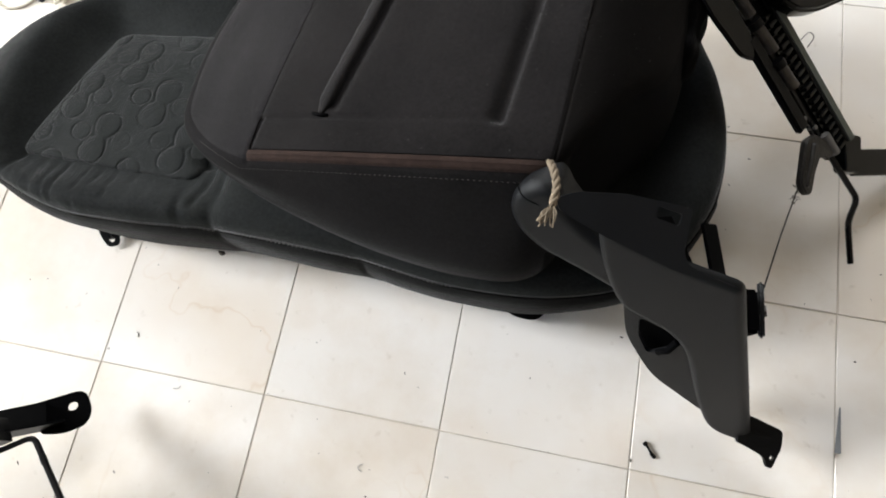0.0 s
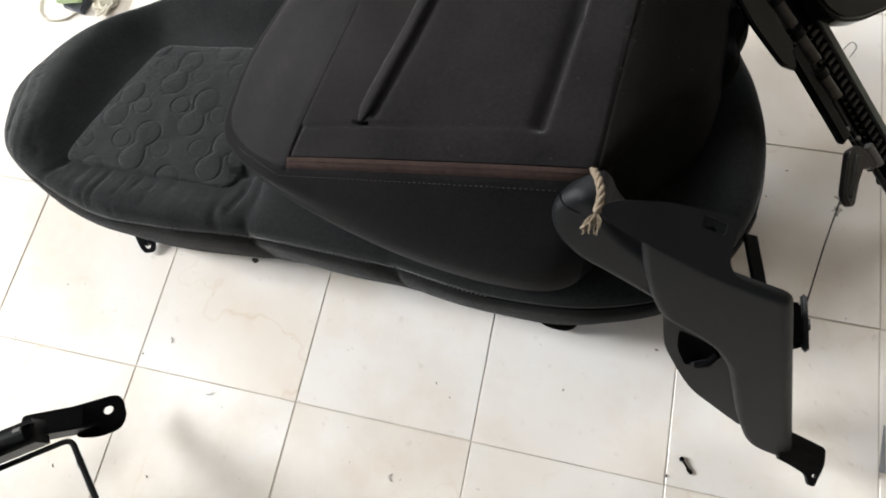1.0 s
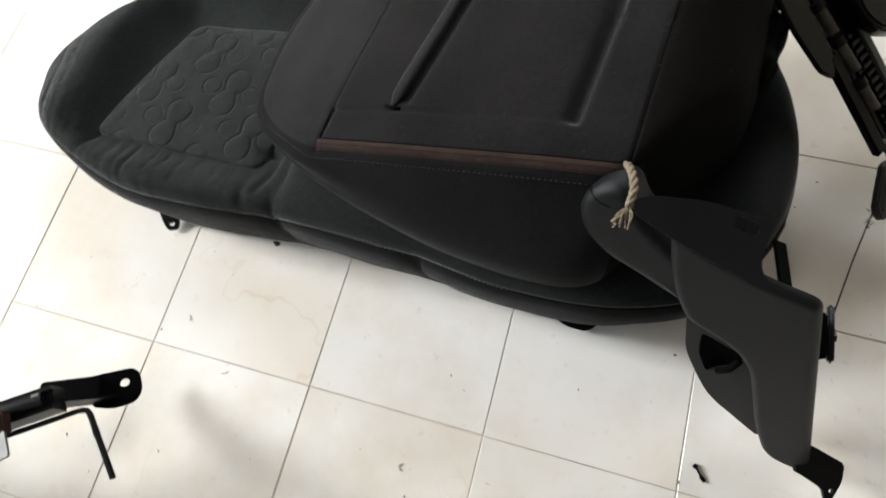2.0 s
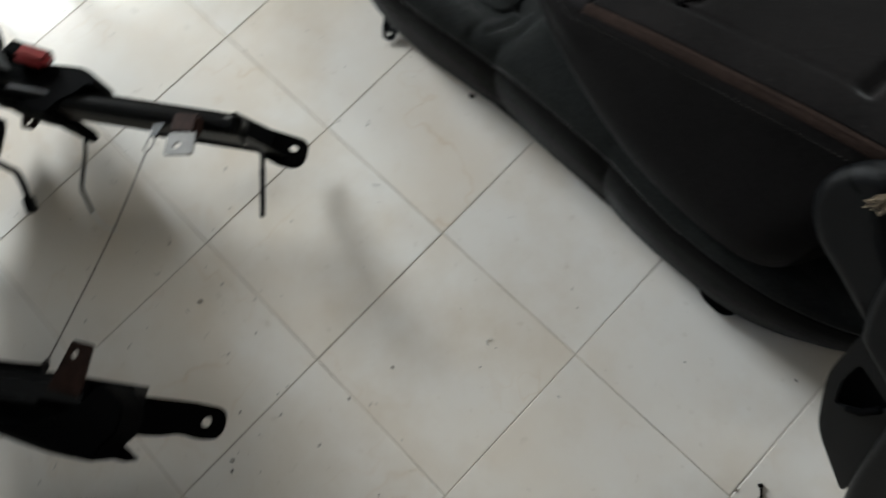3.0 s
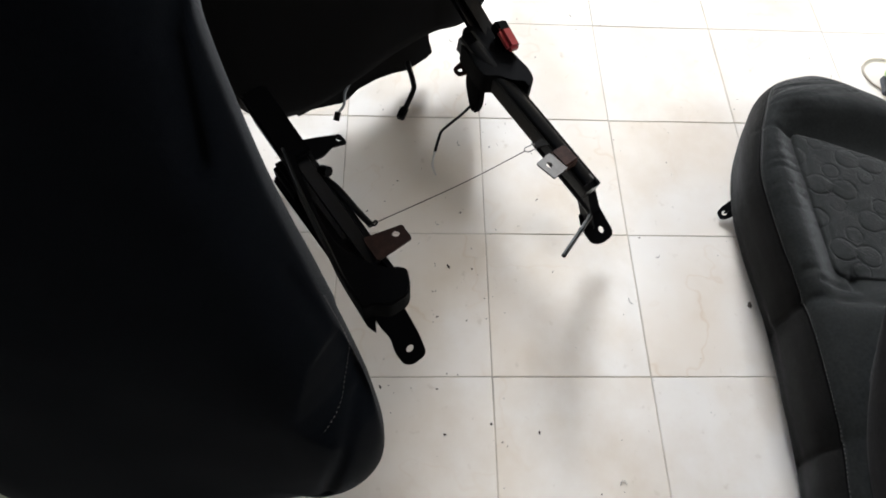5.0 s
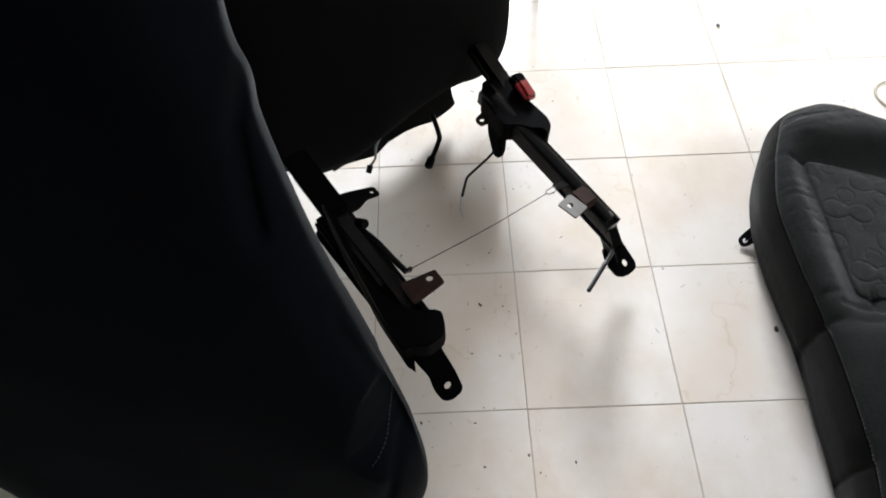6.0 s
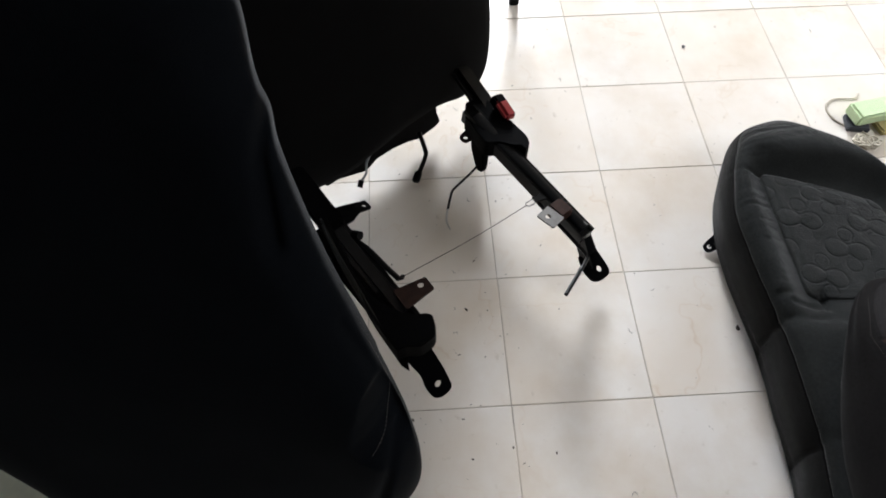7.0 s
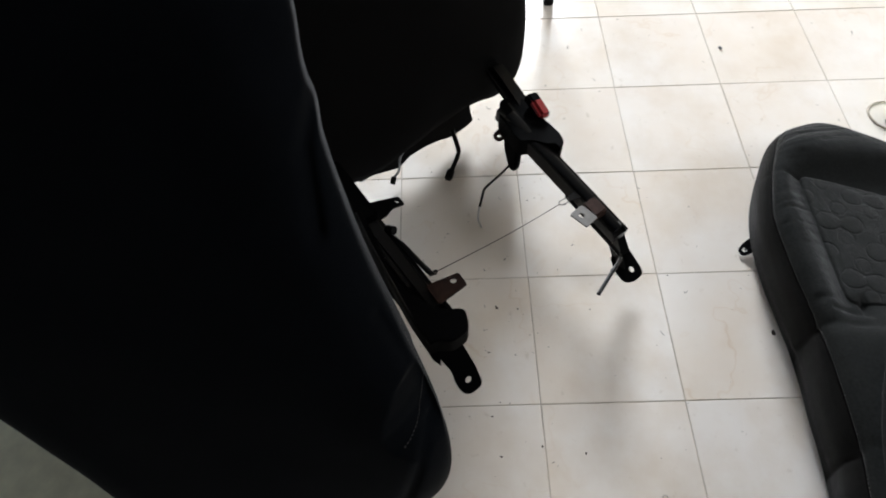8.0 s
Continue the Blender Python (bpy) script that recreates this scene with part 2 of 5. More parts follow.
def plate(m, outline, thick, holes=(), bevel=0.0):
    """A plate: an outline in its own xy plane, holes (x, y, r) or outlines, and a thickness; bevel rounds its edges."""
    bm = bmesh.new()
    if holes:
        loops = [outline]
        for h in holes:
            loops.append([(h[0] + h[2] * math.cos(a * math.tau / 16), h[1] + h[2] * math.sin(a * math.tau / 16)) for a in range(16)] if len(h) == 3 and not isinstance(h[0], tuple) else h)
        edges = []
        for lp in loops:
            vs = [bm.verts.new((*p, -thick / 2)) for p in lp]
            edges += [bm.edges.new((vs[i], vs[(i + 1) % len(vs)])) for i in range(len(vs))]
        bmesh.ops.triangle_fill(bm, edges=edges, use_beauty=True)
    else:
        bm.faces.new([bm.verts.new((*p, -thick / 2)) for p in outline])
    out = bmesh.ops.extrude_face_region(bm, geom=list(bm.faces))["geom"]
    bmesh.ops.translate(bm, verts=[g for g in out if isinstance(g, bmesh.types.BMVert)], vec=(0, 0, thick))
    bmesh.ops.recalc_face_normals(bm, faces=bm.faces)
    if bevel:
        bevelled(bm, bevel, 3)
    bm.transform(m)
    return bm


def moulded(m, outline, thick, r, seg=6):
    """A moulded shell: its front in its own xy plane, rounded over by r at its rim, and thick deep."""
    pts = [Vector(p) for p in outline]
    n = len(pts)
    if sum(pts[i - 1].cross(pts[i]) for i in range(n)) < 0:
        pts.reverse()
    inward = []
    for i in range(n):
        d = (pts[i] - pts[i - 1]).normalized() + (pts[(i + 1) % n] - pts[i]).normalized()
        inward.append(Vector((-d.y, d.x)).normalized())
    rows = [(0.0, -thick)] + [(r * (1 - math.cos(k * math.pi / 2 / seg)), r * (math.sin(k * math.pi / 2 / seg) - 1)) for k in range(seg + 1)] + [(r * 1.15, 0.0)]
    bm = bmesh.new()
    rings = [[bm.verts.new((*(p + q * i), z)) for p, q in zip(pts, inward)] for i, z in rows]
    for a, b in zip(rings, rings[1:]):
        for k in range(n):
            bm.faces.new((a[k], a[(k + 1) % n], b[(k + 1) % n], b[k]))
    for ring in (rings[0], rings[-1]):
        bmesh.ops.triangle_fill(bm, edges=[bm.edges.get((ring[k], ring[(k + 1) % n])) for k in range(n)], use_beauty=True)
    bm.transform(m)
    return bm


def rounded(points, r, seg=4):
    """A polygon with its corners rounded; r may be one radius or one for each corner."""
    out, n = [], len(points)
    for i, p in enumerate(points):
        p, a, b = Vector(p), Vector(points[i - 1]), Vector(points[(i + 1) % n])
        k = r[i] if isinstance(r, (list, tuple)) else r
        d1, d2 = (a - p), (b - p)
        k = min(k, d1.length * 0.48, d2.length * 0.48)
        p1, p2 = p + d1.normalized() * k, p + d2.normalized() * k
        for s in range(seg + 1):
            t = s / seg
            out.append(tuple(p1 * (1 - t) ** 2 + p * 2 * t * (1 - t) + p2 * t * t))
    return out


def bent(points, r, seg=4):
    """An open line with its inner corners rounded."""
    return [points[0]] + rounded(points, r, seg)[seg + 1:-(seg + 1)] + [points[-1]]


def spline(points, steps=8, closed=False):
    pts = [Vector(p) for p in points]
    n = len(pts)
    out = []
    for i in range(n if closed else n - 1):
        if closed:
            a, b, c, d = pts[i - 1], pts[i], pts[(i + 1) % n], pts[(i + 2) % n]
        else:
            a, b, c, d = pts[max(i - 1, 0)], pts[i], pts[i + 1], pts[min(i + 2, n - 1)]
        for s in range(steps):
            t = s / steps
            out.append(0.5 * (2 * b + (c - a) * t + (2 * a - 5 * b + 4 * c - d) * t * t + (3 * b - a - 3 * c + d) * t ** 3))
    if not closed:
        out.append(pts[-1])
    return out


def tube(points, r, sides=8, flat=1.0):
    """A round bar along points; r may fall along the way when given as (start, end)."""
    bm = bmesh.new()
    pts = [Vector(p) for p in points]
    r0, r1 = r if isinstance(r, tuple) else (r, r)
    rings, up = [], None
    for i, p in enumerate(pts):
        d = (pts[min(i + 1, len(pts) - 1)] - pts[max(i - 1, 0)]).normalized()
        if up is None:
            up = d.orthogonal().normalized()
        up = (up - d * up.dot(d)).normalized()
        side = d.cross(up)
        rr = r0 + (r1 - r0) * i / max(1, len(pts) - 1)
        rings.append([bm.verts.new(p + (up * math.cos(a) + side * math.sin(a) * flat) * rr) for a in [k * math.tau / sides for k in range(sides)]])
    for a, b in zip(rings, rings[1:]):
        for k in range(sides):
            bm.faces.new((a[k], a[(k + 1) % sides], b[(k + 1) % sides], b[k]))
    bm.faces.new(rings[0][::-1])
    bm.faces.new(rings[-1])
    return bm


def extrude_profile(m, profile, length, bevel=0.0):
    """A bar along x with a closed profile in its yz plane."""
    bm = bmesh.new()
    a = [bm.verts.new((0, y, z)) for y, z in profile]
    b = [bm.verts.new((length, y, z)) for y, z in profile]
    n = len(profile)
    for i in range(n):
        bm.faces.new((a[i], a[(i + 1) % n], b[(i + 1) % n], b[i]))
    bm.faces.new(a[::-1])
    bm.faces.new(b)
    bmesh.ops.triangulate(bm, faces=[f for f in bm.faces if len(f.verts) > 4])
    bm.transform(m)
    return bm


def merged(*bms):
    out = bmesh.new()
    for b in bms:
        me = bpy.data.meshes.new("tmp")
        b.to_mesh(me)
        b.free()
        out.from_mesh(me)
        bpy.data.meshes.remove(me)
    return out


def curve_at(table, k):
    """Smooth interpolation in a table of (k, a, b)."""
    for (k0, *v0), (k1, *v1) in zip(table, table[1:]):
        if k <= k1:
            t = (k - k0) / (k1 - k0)
            return [a + (b - a) * t for a, b in zip(v0, v1)]
    return table[-1][1:]


def upholstery(parent, outline, spine, top, bottom, profile, bands, m=None, shape=None, around=192, steps=4, crown=None, push=None):
    """A padded body. outline: its plan; crown: the plan of its top, where that differs; spine: the segment towards which its rings shrink; top and bottom: heights by (u, v);
    profile: rows (s, h) from the middle of the top over the edge to the middle of the underside; bands: (name, material, row from, row to, label);
    shape: an added height by (u, v, s, h); push: an added width, outwards, by the same."""
    loop = spline([(*p, 0) for p in outline], max(2, around // len(outline)), True)
    high = spline([(*p, 0) for p in crown], max(2, around // len(outline)), True) if crown else loop
    a, b = Vector((*spine[0], 0)), Vector((*spine[1], 0))
    ab = b - a
    core = [a + ab * min(1, max(0, (p - a).dot(ab) / max(ab.length_squared, 1e-9))) for p in loop]
    fine = spline([(s, h, 0) for s, h in profile], steps)
    rows = []
    for q in fine:
        s, h = q.x, q.y
        row = []
        for p0, p1, c in zip(loop, high, core):
            p = p0.lerp(p1, smoothstep(0.35, 0.93, h)) if s > 0 else p0
            w = c + (p - c) * s
            if push:
                w += (p - c).normalized() * push(w.x, w.y, s, h)
            zt, zb = top(w.x, w.y), bottom(w.x, w.y)
            z = zb + (zt - zb) * h
            if shape:
                z += shape(w.x, w.y, s, h)
            v = Vector((w.x, w.y, z))
            row.append(m @ v if m else v)
        rows.append(row)
    made = []
    for name, mat, r0, r1, label in bands:
        bm = bmesh.new()
        i0, i1 = r0 * steps, min(r1 * steps, len(rows) - 1)
        grid = [[bm.verts.new(v) for v in row] for row in rows[i0:i1 + 1]]
        n = len(grid[0])
        for x, y in zip(grid, grid[1:]):
            for k in range(n):
                bm.faces.new((x[k], x[(k + 1) % n], y[(k + 1) % n], y[k]))
        if r0 == 0 or i1 == len(rows) - 1:
            bmesh.ops.remove_doubles(bm, verts=bm.verts, dist=1e-5)
        made.append(part(name, bm, mat, parent, label, True))
    return made


def stitches(points, mat, parent, length=0.005, gap=0.004, r=0.0009, label="pale stitched seam thread"):
    """Short thread stitches along a line."""
    bm = bmesh.new()
    pts = [Vector(p) for p in points]
    run, at = 0.0, 0.0
    for a, b in zip(pts, pts[1:]):
        d = b - a
        n = d.length
        while at < run + n:
            p = a + d * ((at - run) / n)
            m = basis(p, d, (0, 0, 1) if abs(d.normalized().z) < 0.9 else (0, 1, 0))
            s = [bm.verts.new(m @ Vector((x * length / 2, y * r, z * r))) for x, y, z in ((-1, 0, 0), (0, 1, 0.4), (0, -1, 0.4), (1, 0, 0), (0, 0, 1.4))]
            for f in ((0, 1, 4), (0, 4, 2), (3, 4, 1), (3, 2, 4), (0, 2, 1), (3, 1, 2)):
                bm.faces.new([s[i] for i in f])
            at += length + gap
        run += n
    return part("stitching", bm, mat, parent, label, False)


def laid_on(obs, points, way, lift=0.0):
    """Points pushed along way until they meet the surface of one of the objects."""
    trees = []
    for ob in obs:
        base, up = Vector((0, 0, 0)), ob.parent
        while up is not None:
            base += up.location
            up = up.parent
        trees.append(BVHTree.FromPolygons([v.co + base for v in ob.data.vertices], [tuple(p.vertices) for p in ob.data.polygons]))
    way = Vector(way).normalized()
    out = []
    for p in points:
        hits = [h for h in (t.ray_cast(Vector(p) - way * 0.5, way) for t in trees) if h[0] is not None]
        if hits:
            out.append(min(hits, key=lambda h: h[3])[0] - way * lift)
    return out


def smoothstep(a, b, x):
    t = min(1, max(0, (x - a) / (b - a)))
    return t * t * (3 - 2 * t)


def seg_dist(p, a, b):
    p, a, b = Vector(p), Vector(a), Vector(b)
    d = b - a
    t = min(1, max(0, (p - a).dot(d) / d.length_squared))
    return (p - a - d * t).length


# ---- the room ----
def wall(name, size, place, mat):
    bm = bmesh.new()
    bmesh.ops.create_cube(bm, size=1)
    for v in bm.verts:
        v.co = Vector([c * s for c, s in zip(v.co, size)]) + Vector(place)
    return tagged(part(name, bm, mat), kind="structure")


X0, X1, Y0, Y1, H = -6.4, 2.4, -0.9, 2.7, 4.2
MX, LX = (X0 + X1) / 2, X1 - X0
T = 0.30
floor = tagged(part("floor", block(Matrix.Translation((MX, 0.9, -0.0518)), (LX, 3.6, 0.1), 0), GROUT), label="cream ceramic tile floor with grey joints", category="floor", kind="structure")
wall("floor_passage", (LX, 2.1, 0.1), (MX, -1.951, -0.052), CEMENT)["label"] = "plain cement floor beyond the doorway"
wall("pavement", (12, 12, 0.1), (X0 - 6.0, 0.5, -0.06), CEMENT)["label"] = "pale cement paving outside the entrance"
wall("wall_south", (0.06 - X0, 0.14, H), ((0.06 + X0) / 2, -0.975, H / 2), LIMEWASH)["label"] = "white limewashed wall"
wall("baseboard", (0.06 - X0, 0.012, 0.095), ((0.06 + X0) / 2, -0.899, 0.0475), SILL)["label"] = "beige stone skirting along the white wall"
wall("wall_south", (1.3, 0.14, H), (1.75, -0.975, H / 2), PAINT)
wall("wall_passage", (LX, 0.15, 2.2), (MX, -3.07, 1.1), PAINT)
wall("wall_east", (0.15, 5.9, H), (X1 + 0.075, -0.2, H / 2), PAINT)
# the gap left in this wall is made up, for the north fill light
tagged(part("wall_north", merged(block(Matrix.Translation((-3.425, Y1 + 0.075, H / 2)), (5.95, 0.15, H), 0), block(Matrix.Translation((1.875, Y1 + 0.075, H / 2)), (1.05, 0.15, H), 0),
                                 block(Matrix.Translation((0.45, Y1 + 0.075, 0.83)), (1.8, 0.15, 1.66), 0), block(Matrix.Translation((0.45, Y1 + 0.075, 3.57)), (1.8, 0.15, 1.26), 0)), PAINT), kind="structure")
wall("pavement", (14, 8, 0.1), (5.0, Y1 + 4.16, -0.06), CEMENT)["label"] = "pale cement paving outside the added north opening"
tagged(part("wall_west", merged(block(Matrix.Translation((X0 - 0.075, 2.05, H / 2)), (0.15, 1.3, H), 0), block(Matrix.Translation((X0 - 0.075, 0.25, 3.95)), (0.15, 2.3, 0.5), 0)), PAINT), kind="structure")
wall("ceiling", (LX + 0.3, 3.8, 0.15), (MX, 0.85, H + 0.075), CEIL)
# unseen strip, added to hold back skylight from the passage
wall("passage_sky_blocker", (LX + 0.3, 0.30, 0.1), (MX, -1.2, 2.75), CEIL)

# ---- rear bench cushion ----
def bench_seat():
    th = empty("rear_bench_cushion", (0.3, 0.45, 0), label="charcoal cloth rear bench cushion with quilted insert lying on the tiles", category="car seat")
    outline = [(-0.349, 0.395), (-0.288, 0.301), (-0.105, 0.220), (0.05, 0.207), (0.21, 0.217), (0.44, 0.208), (0.59, 0.196), (0.75, 0.205), (0.88, 0.262),
               (0.956, 0.39), (0.966, 0.52), (0.928, 0.64), (0.85, 0.72), (0.6, 0.75), (0.3, 0.738), (0.03, 0.714), (-0.10, 0.651), (-0.228, 0.570), (-0.307, 0.499), (-0.349, 0.448)]
    seams = (0.212, 0.445)

    def top(u, v):
        z = 0.200 - 0.01 * smoothstep(0.3, 0.5, v) + 0.008 * smoothstep(0.56, 0.66, v)
        for a, b in ((-0.163, 0.18), (0.50, 0.85)):
            z -= 0.046 * smoothstep(a - 0.08, a + 0.03, u - 0.25 * max(0, v - 0.33)) * smoothstep(b + 0.07, b - 0.03, u) * smoothstep(0.222, 0.318, v) * smoothstep(0.68, 0.55, v)
        z += 0.012 * math.exp(-((u - 0.34) / 0.11) ** 4) - 0.062 * smoothstep(-0.18, -0.38, u) - 0.016 * smoothstep(0.44, 0.58, v) * smoothstep(0.12, -0.12, u)
        return z

    def shape(u, v, s, h):
        d = 0
        if h > 0.3:
            for k, c in enumerate(seams):
                e = u - c - 0.10 * (v - 0.25)
                d -= 0.004 * math.exp(-(e / 0.0022) ** 2) + (0.006, 0.002)[k] * math.exp(-(e / 0.018) ** 2)
            # the seam between the end bolster and the front bolster
            d -= 0.0045 * math.exp(-(seg_dist((u, v), (-0.140, 0.312), (-0.172, 0.235)) / 0.0035) ** 2) * smoothstep(0.5, 0.7, s)
            # a loose tuck beside the insert
            d -= 0.012 * math.exp(-((u - 0.176) / 0.020) ** 2 - ((v - 0.330) / 0.007) ** 2)
            d -= 0.005 * math.exp(-(seg_dist((u, v), (0.190, 0.325), (0.178, 0.255)) / 0.006) ** 2)
            # gathered folds along the bolsters
            if s > 0.5 and v < 0.47:
                f = noise.noise((u * 50 + 5 * v, v * 5, 2.3))
                d -= 0.0034 * math.exp(-(f / 0.10) ** 2) * smoothstep(0.56, 0.78, s) * smoothstep(1.0, 0.93, s) * (1 if u < 0.2 else 0.25) * (0.3 + 0.7 * smoothstep(-0.25, 0.25, noise.noise((u * 11, 0.3, 5.1))))
            if u < -0.17:
                f = noise.noise((v * 13 + 9 * u, u * 34, 8.1))
                d -= 0.0013 * math.exp(-(f / 0.06) ** 2) * smoothstep(0.55, 0.75, s) * smoothstep(1.0, 0.92, s) * (0.3 + 0.7 * smoothstep(-0.2, 0.3, noise.noise((u * 9, v * 9, 5.5))))
            d += 0.004 * noise.noise((u * 9, v * 9, 1.7)) * smoothstep(-0.33, -0.15, u) + 0.0008 * noise.noise((u * 31, v * 31, 3.9))
        return d

    def push(u, v, s, h):
        if s < 0.9 or h < 0.12:
            return 0
        d = 0.004 * noise.noise((u * 8, v * 8, h * 3 + 6.0)) * smoothstep(0.95, 0.7, h)
        if v < 0.4:
            near = min(abs(u - c - 0.02 * (1 - h)) for c in seams)
            k = smoothstep(0.9, 0.72, h)
            d += k * (0.003 * smoothstep(0.0, 0.05, near) - 0.0035 * math.exp(-(near / 0.003) ** 2) - 0.001)
        return d

    prof = [(0.0, 1.0), (0.3, 1.0), (0.55, 0.99), (0.75, 0.99), (0.87, 0.97), (0.935, 0.91), (0.962, 0.84), (0.966, 0.79), (0.990, 0.68), (0.997, 0.50), (0.968, 0.25), (0.905, 0.06), (0.6, 0.05), (0.0, 0.05)]
    # skirt and underside are coloured darker than the top
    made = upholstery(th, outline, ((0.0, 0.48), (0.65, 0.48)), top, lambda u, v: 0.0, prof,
                      [("seat_top", CLOTH, 0, 7, ""), ("side_panel", CLOTH_SKIRT, 7, 11, "cloth skirt of the cushion, coloured darker than its top"), ("underside", CLOTH_SIDE, 11, 13, "")], shape=shape, around=640, steps=8, push=push)
    # stitched seam where the top meets the skirt, with a thin cord below it
    base = th.location
    rim = made[0].data.vertices
    n = len(rim)
    ring = [rim[i].co + base for i in range(n - 640, n)]
    c = Vector((0.3, 0.48, 0.1))
    line = [p + (p - c).normalized() * 0.0008 + Vector((0, 0, 0.0008)) for p in ring if p.y < 0.50]
    k = max(range(len(line)), key=lambda i: (line[i] - line[i - 1]).length)
    line = line[k:] + line[:k]
    stitches([p + Vector((0, -0.0006, 0.0036)) for p in line if p.x < 0.60], THREAD_MID, th, 0.0036, 0.0032, 0.0006)
    part("piping", tube([p - Vector((0, 0, 0.001)) for p in line], 0.0012, 6), CLOTH_SIDE, th, "", True)
    quilt_panel(th, rounded([(-0.164, 0.298), (0.166, 0.292), (0.19, 0.575), (-0.082, 0.568)], 0.035, 5), top)
    foot = rounded([(-0.06, -0.019), (0.004, -0.015), (0.022, -0.010), (0.024, 0.008), (0.012, 0.014), (-0.06, 0.018)], 0.007)
    part("mounting_foot", plate(basis((-0.053, 0.221, 0.017), (0.38, -0.78, -0.45), (0.3, -0.35, 0.9)), foot, 0.004, [(0.010, 0, 0.0052)]), STEEL, th, "black steel foot with a bolt hole")
    part("foot_flange", plate(basis((-0.060, 0.236, 0.028), (0.38, -0.78, -0.45), (-1, -0.4, 0.2)), rounded([(-0.045, -0.012), (0.030, -0.010), (0.030, 0.004), (-0.045, 0.010)], 0.006), 0.004), STEEL, th)
    part("mounting_foot", tube(spline([(0.672, 0.232, 0.020), (0.684, 0.217, 0.017), (0.706, 0.213, 0.016), (0.722, 0.216, 0.018), (0.732, 0.236, 0.022)], 5), 0.0125, 12), MATT, th, "rounded black foot under the skirt", True)
    return th


def quilt_panel(parent, outline, top):
    """The sunk middle panel, its grid pressed in along the quilting lines."""
    us, vs = [p[0] for p in outline], [p[1] for p in outline]
    u0, u1, v0, v1 = min(us), max(us), min(vs), max(vs)
    step = 0.0014
    nu, nv = int((u1 - u0) / step), int((v1 - v0) / step)
    n = len(outline)

    def inside(u, v):
        c = False
        for i in range(n):
            (x1, y1), (x2, y2) = outline[i - 1], outline[i]
            if (y1 > v) != (y2 > v) and u < (x2 - x1) * (v - y1) / (y2 - y1) + x1:
                c = not c
        return c

    segs = [(outline[i - 1], outline[i]) for i in range(n)]

    def edge(u, v):
        best = 1.0
        for (ax, ay), (bx, by) in segs:
            dx, dy = bx - ax, by - ay
            t = min(1, max(0, ((u - ax) * dx + (v - ay) * dy) / (dx * dx + dy * dy + 1e-12)))
            best = min(best, math.hypot(u - ax - dx * t, v - ay - dy * t))
        return best

    # pin-shaped loops: upright ones in staggered rows, fainter lying ones between them
    upright, lying = [], []
    for k in range(-2, 4):
        for i in range(-4, 4):
            c = Vector((-0.025 + i * 0.140 + k * 0.079, 0.349 + i * 0.003 + k * 0.078))
            way = Vector((0.24, 0.97)) * 0.0265
            upright.append((c - way, c + way, 0.0225, 0.0215))
            c += Vector((-0.070, 0.002))
            way = Vector((0.98, 0.16)) * 0.034
            lying.append((c - way, c + way, 0.0165, 0.0165))

    def pin(u, v, loops):
        best, signed = 1.0, 1.0
        for a, b, r1, r2 in loops:
            d1 = math.hypot(u - a.x, v - a.y) - r1
            if d1 > 0.09:
                continue
            d2 = math.hypot(u - b.x, v - b.y) - r2
            k = max(0, 0.034 - abs(d1 - d2)) / 0.034
            d = min(d1, d2) - k * k * 0.0066
            best, signed = min(best, abs(d)), min(signed, d)
        return best, signed

    def pressed(u, v):
        near, within = pin(u, v, upright)
        groove = math.exp(-(near / 0.0014) ** 2) * (0.65 + 0.5 * noise.noise((u * 23, v * 23, 0.7)))
        if within > 0.002:
            side, _ = pin(u, v, lying)
            groove = max(groove, math.exp(-(side / 0.0013) ** 2) * max(0, 0.55 + 0.5 * noise.noise((u * 19, v * 19, 4.4))))
        return groove, smoothstep(0.002, -0.012, within)

    bm = bmesh.new()
    grid = {}
    for j in range(nv + 1):
        for i in range(nu + 1):
            u, v = u0 + i * step, v0 + j * step
            if inside(u, v):
                e = edge(u, v)
                z = top(u, v) + 0.004 - 0.016 * math.exp(-(e / 0.005) ** 1.5) + 0.004 * smoothstep(0, 0.03, e)
                groove, swell = pressed(u, v)
                z += 0.0011 * swell - 0.0021 * groove
                z += 0.004 * noise.noise((u * 9, v * 9, 1.7)) + 0.0012 * noise.noise((u * 31, v * 31, 3.9))
                z -= 0.009 * math.exp(-((u - 0.176) / 0.020) ** 2 - ((v - 0.330) / 0.007) ** 2)
                grid[i, j] = bm.verts.new((u, v, z))
    for (i, j), a in grid.items():
        q = [grid.get(k) for k in ((i + 1, j), (i + 1, j + 1), (i, j + 1))]
        if all(q):
            bm.faces.new((a, *q))
    part("quilted_insert", bm, CLOTH_QUILT, parent, "dark grey insert quilted with joined loops", True)


bench_seat()


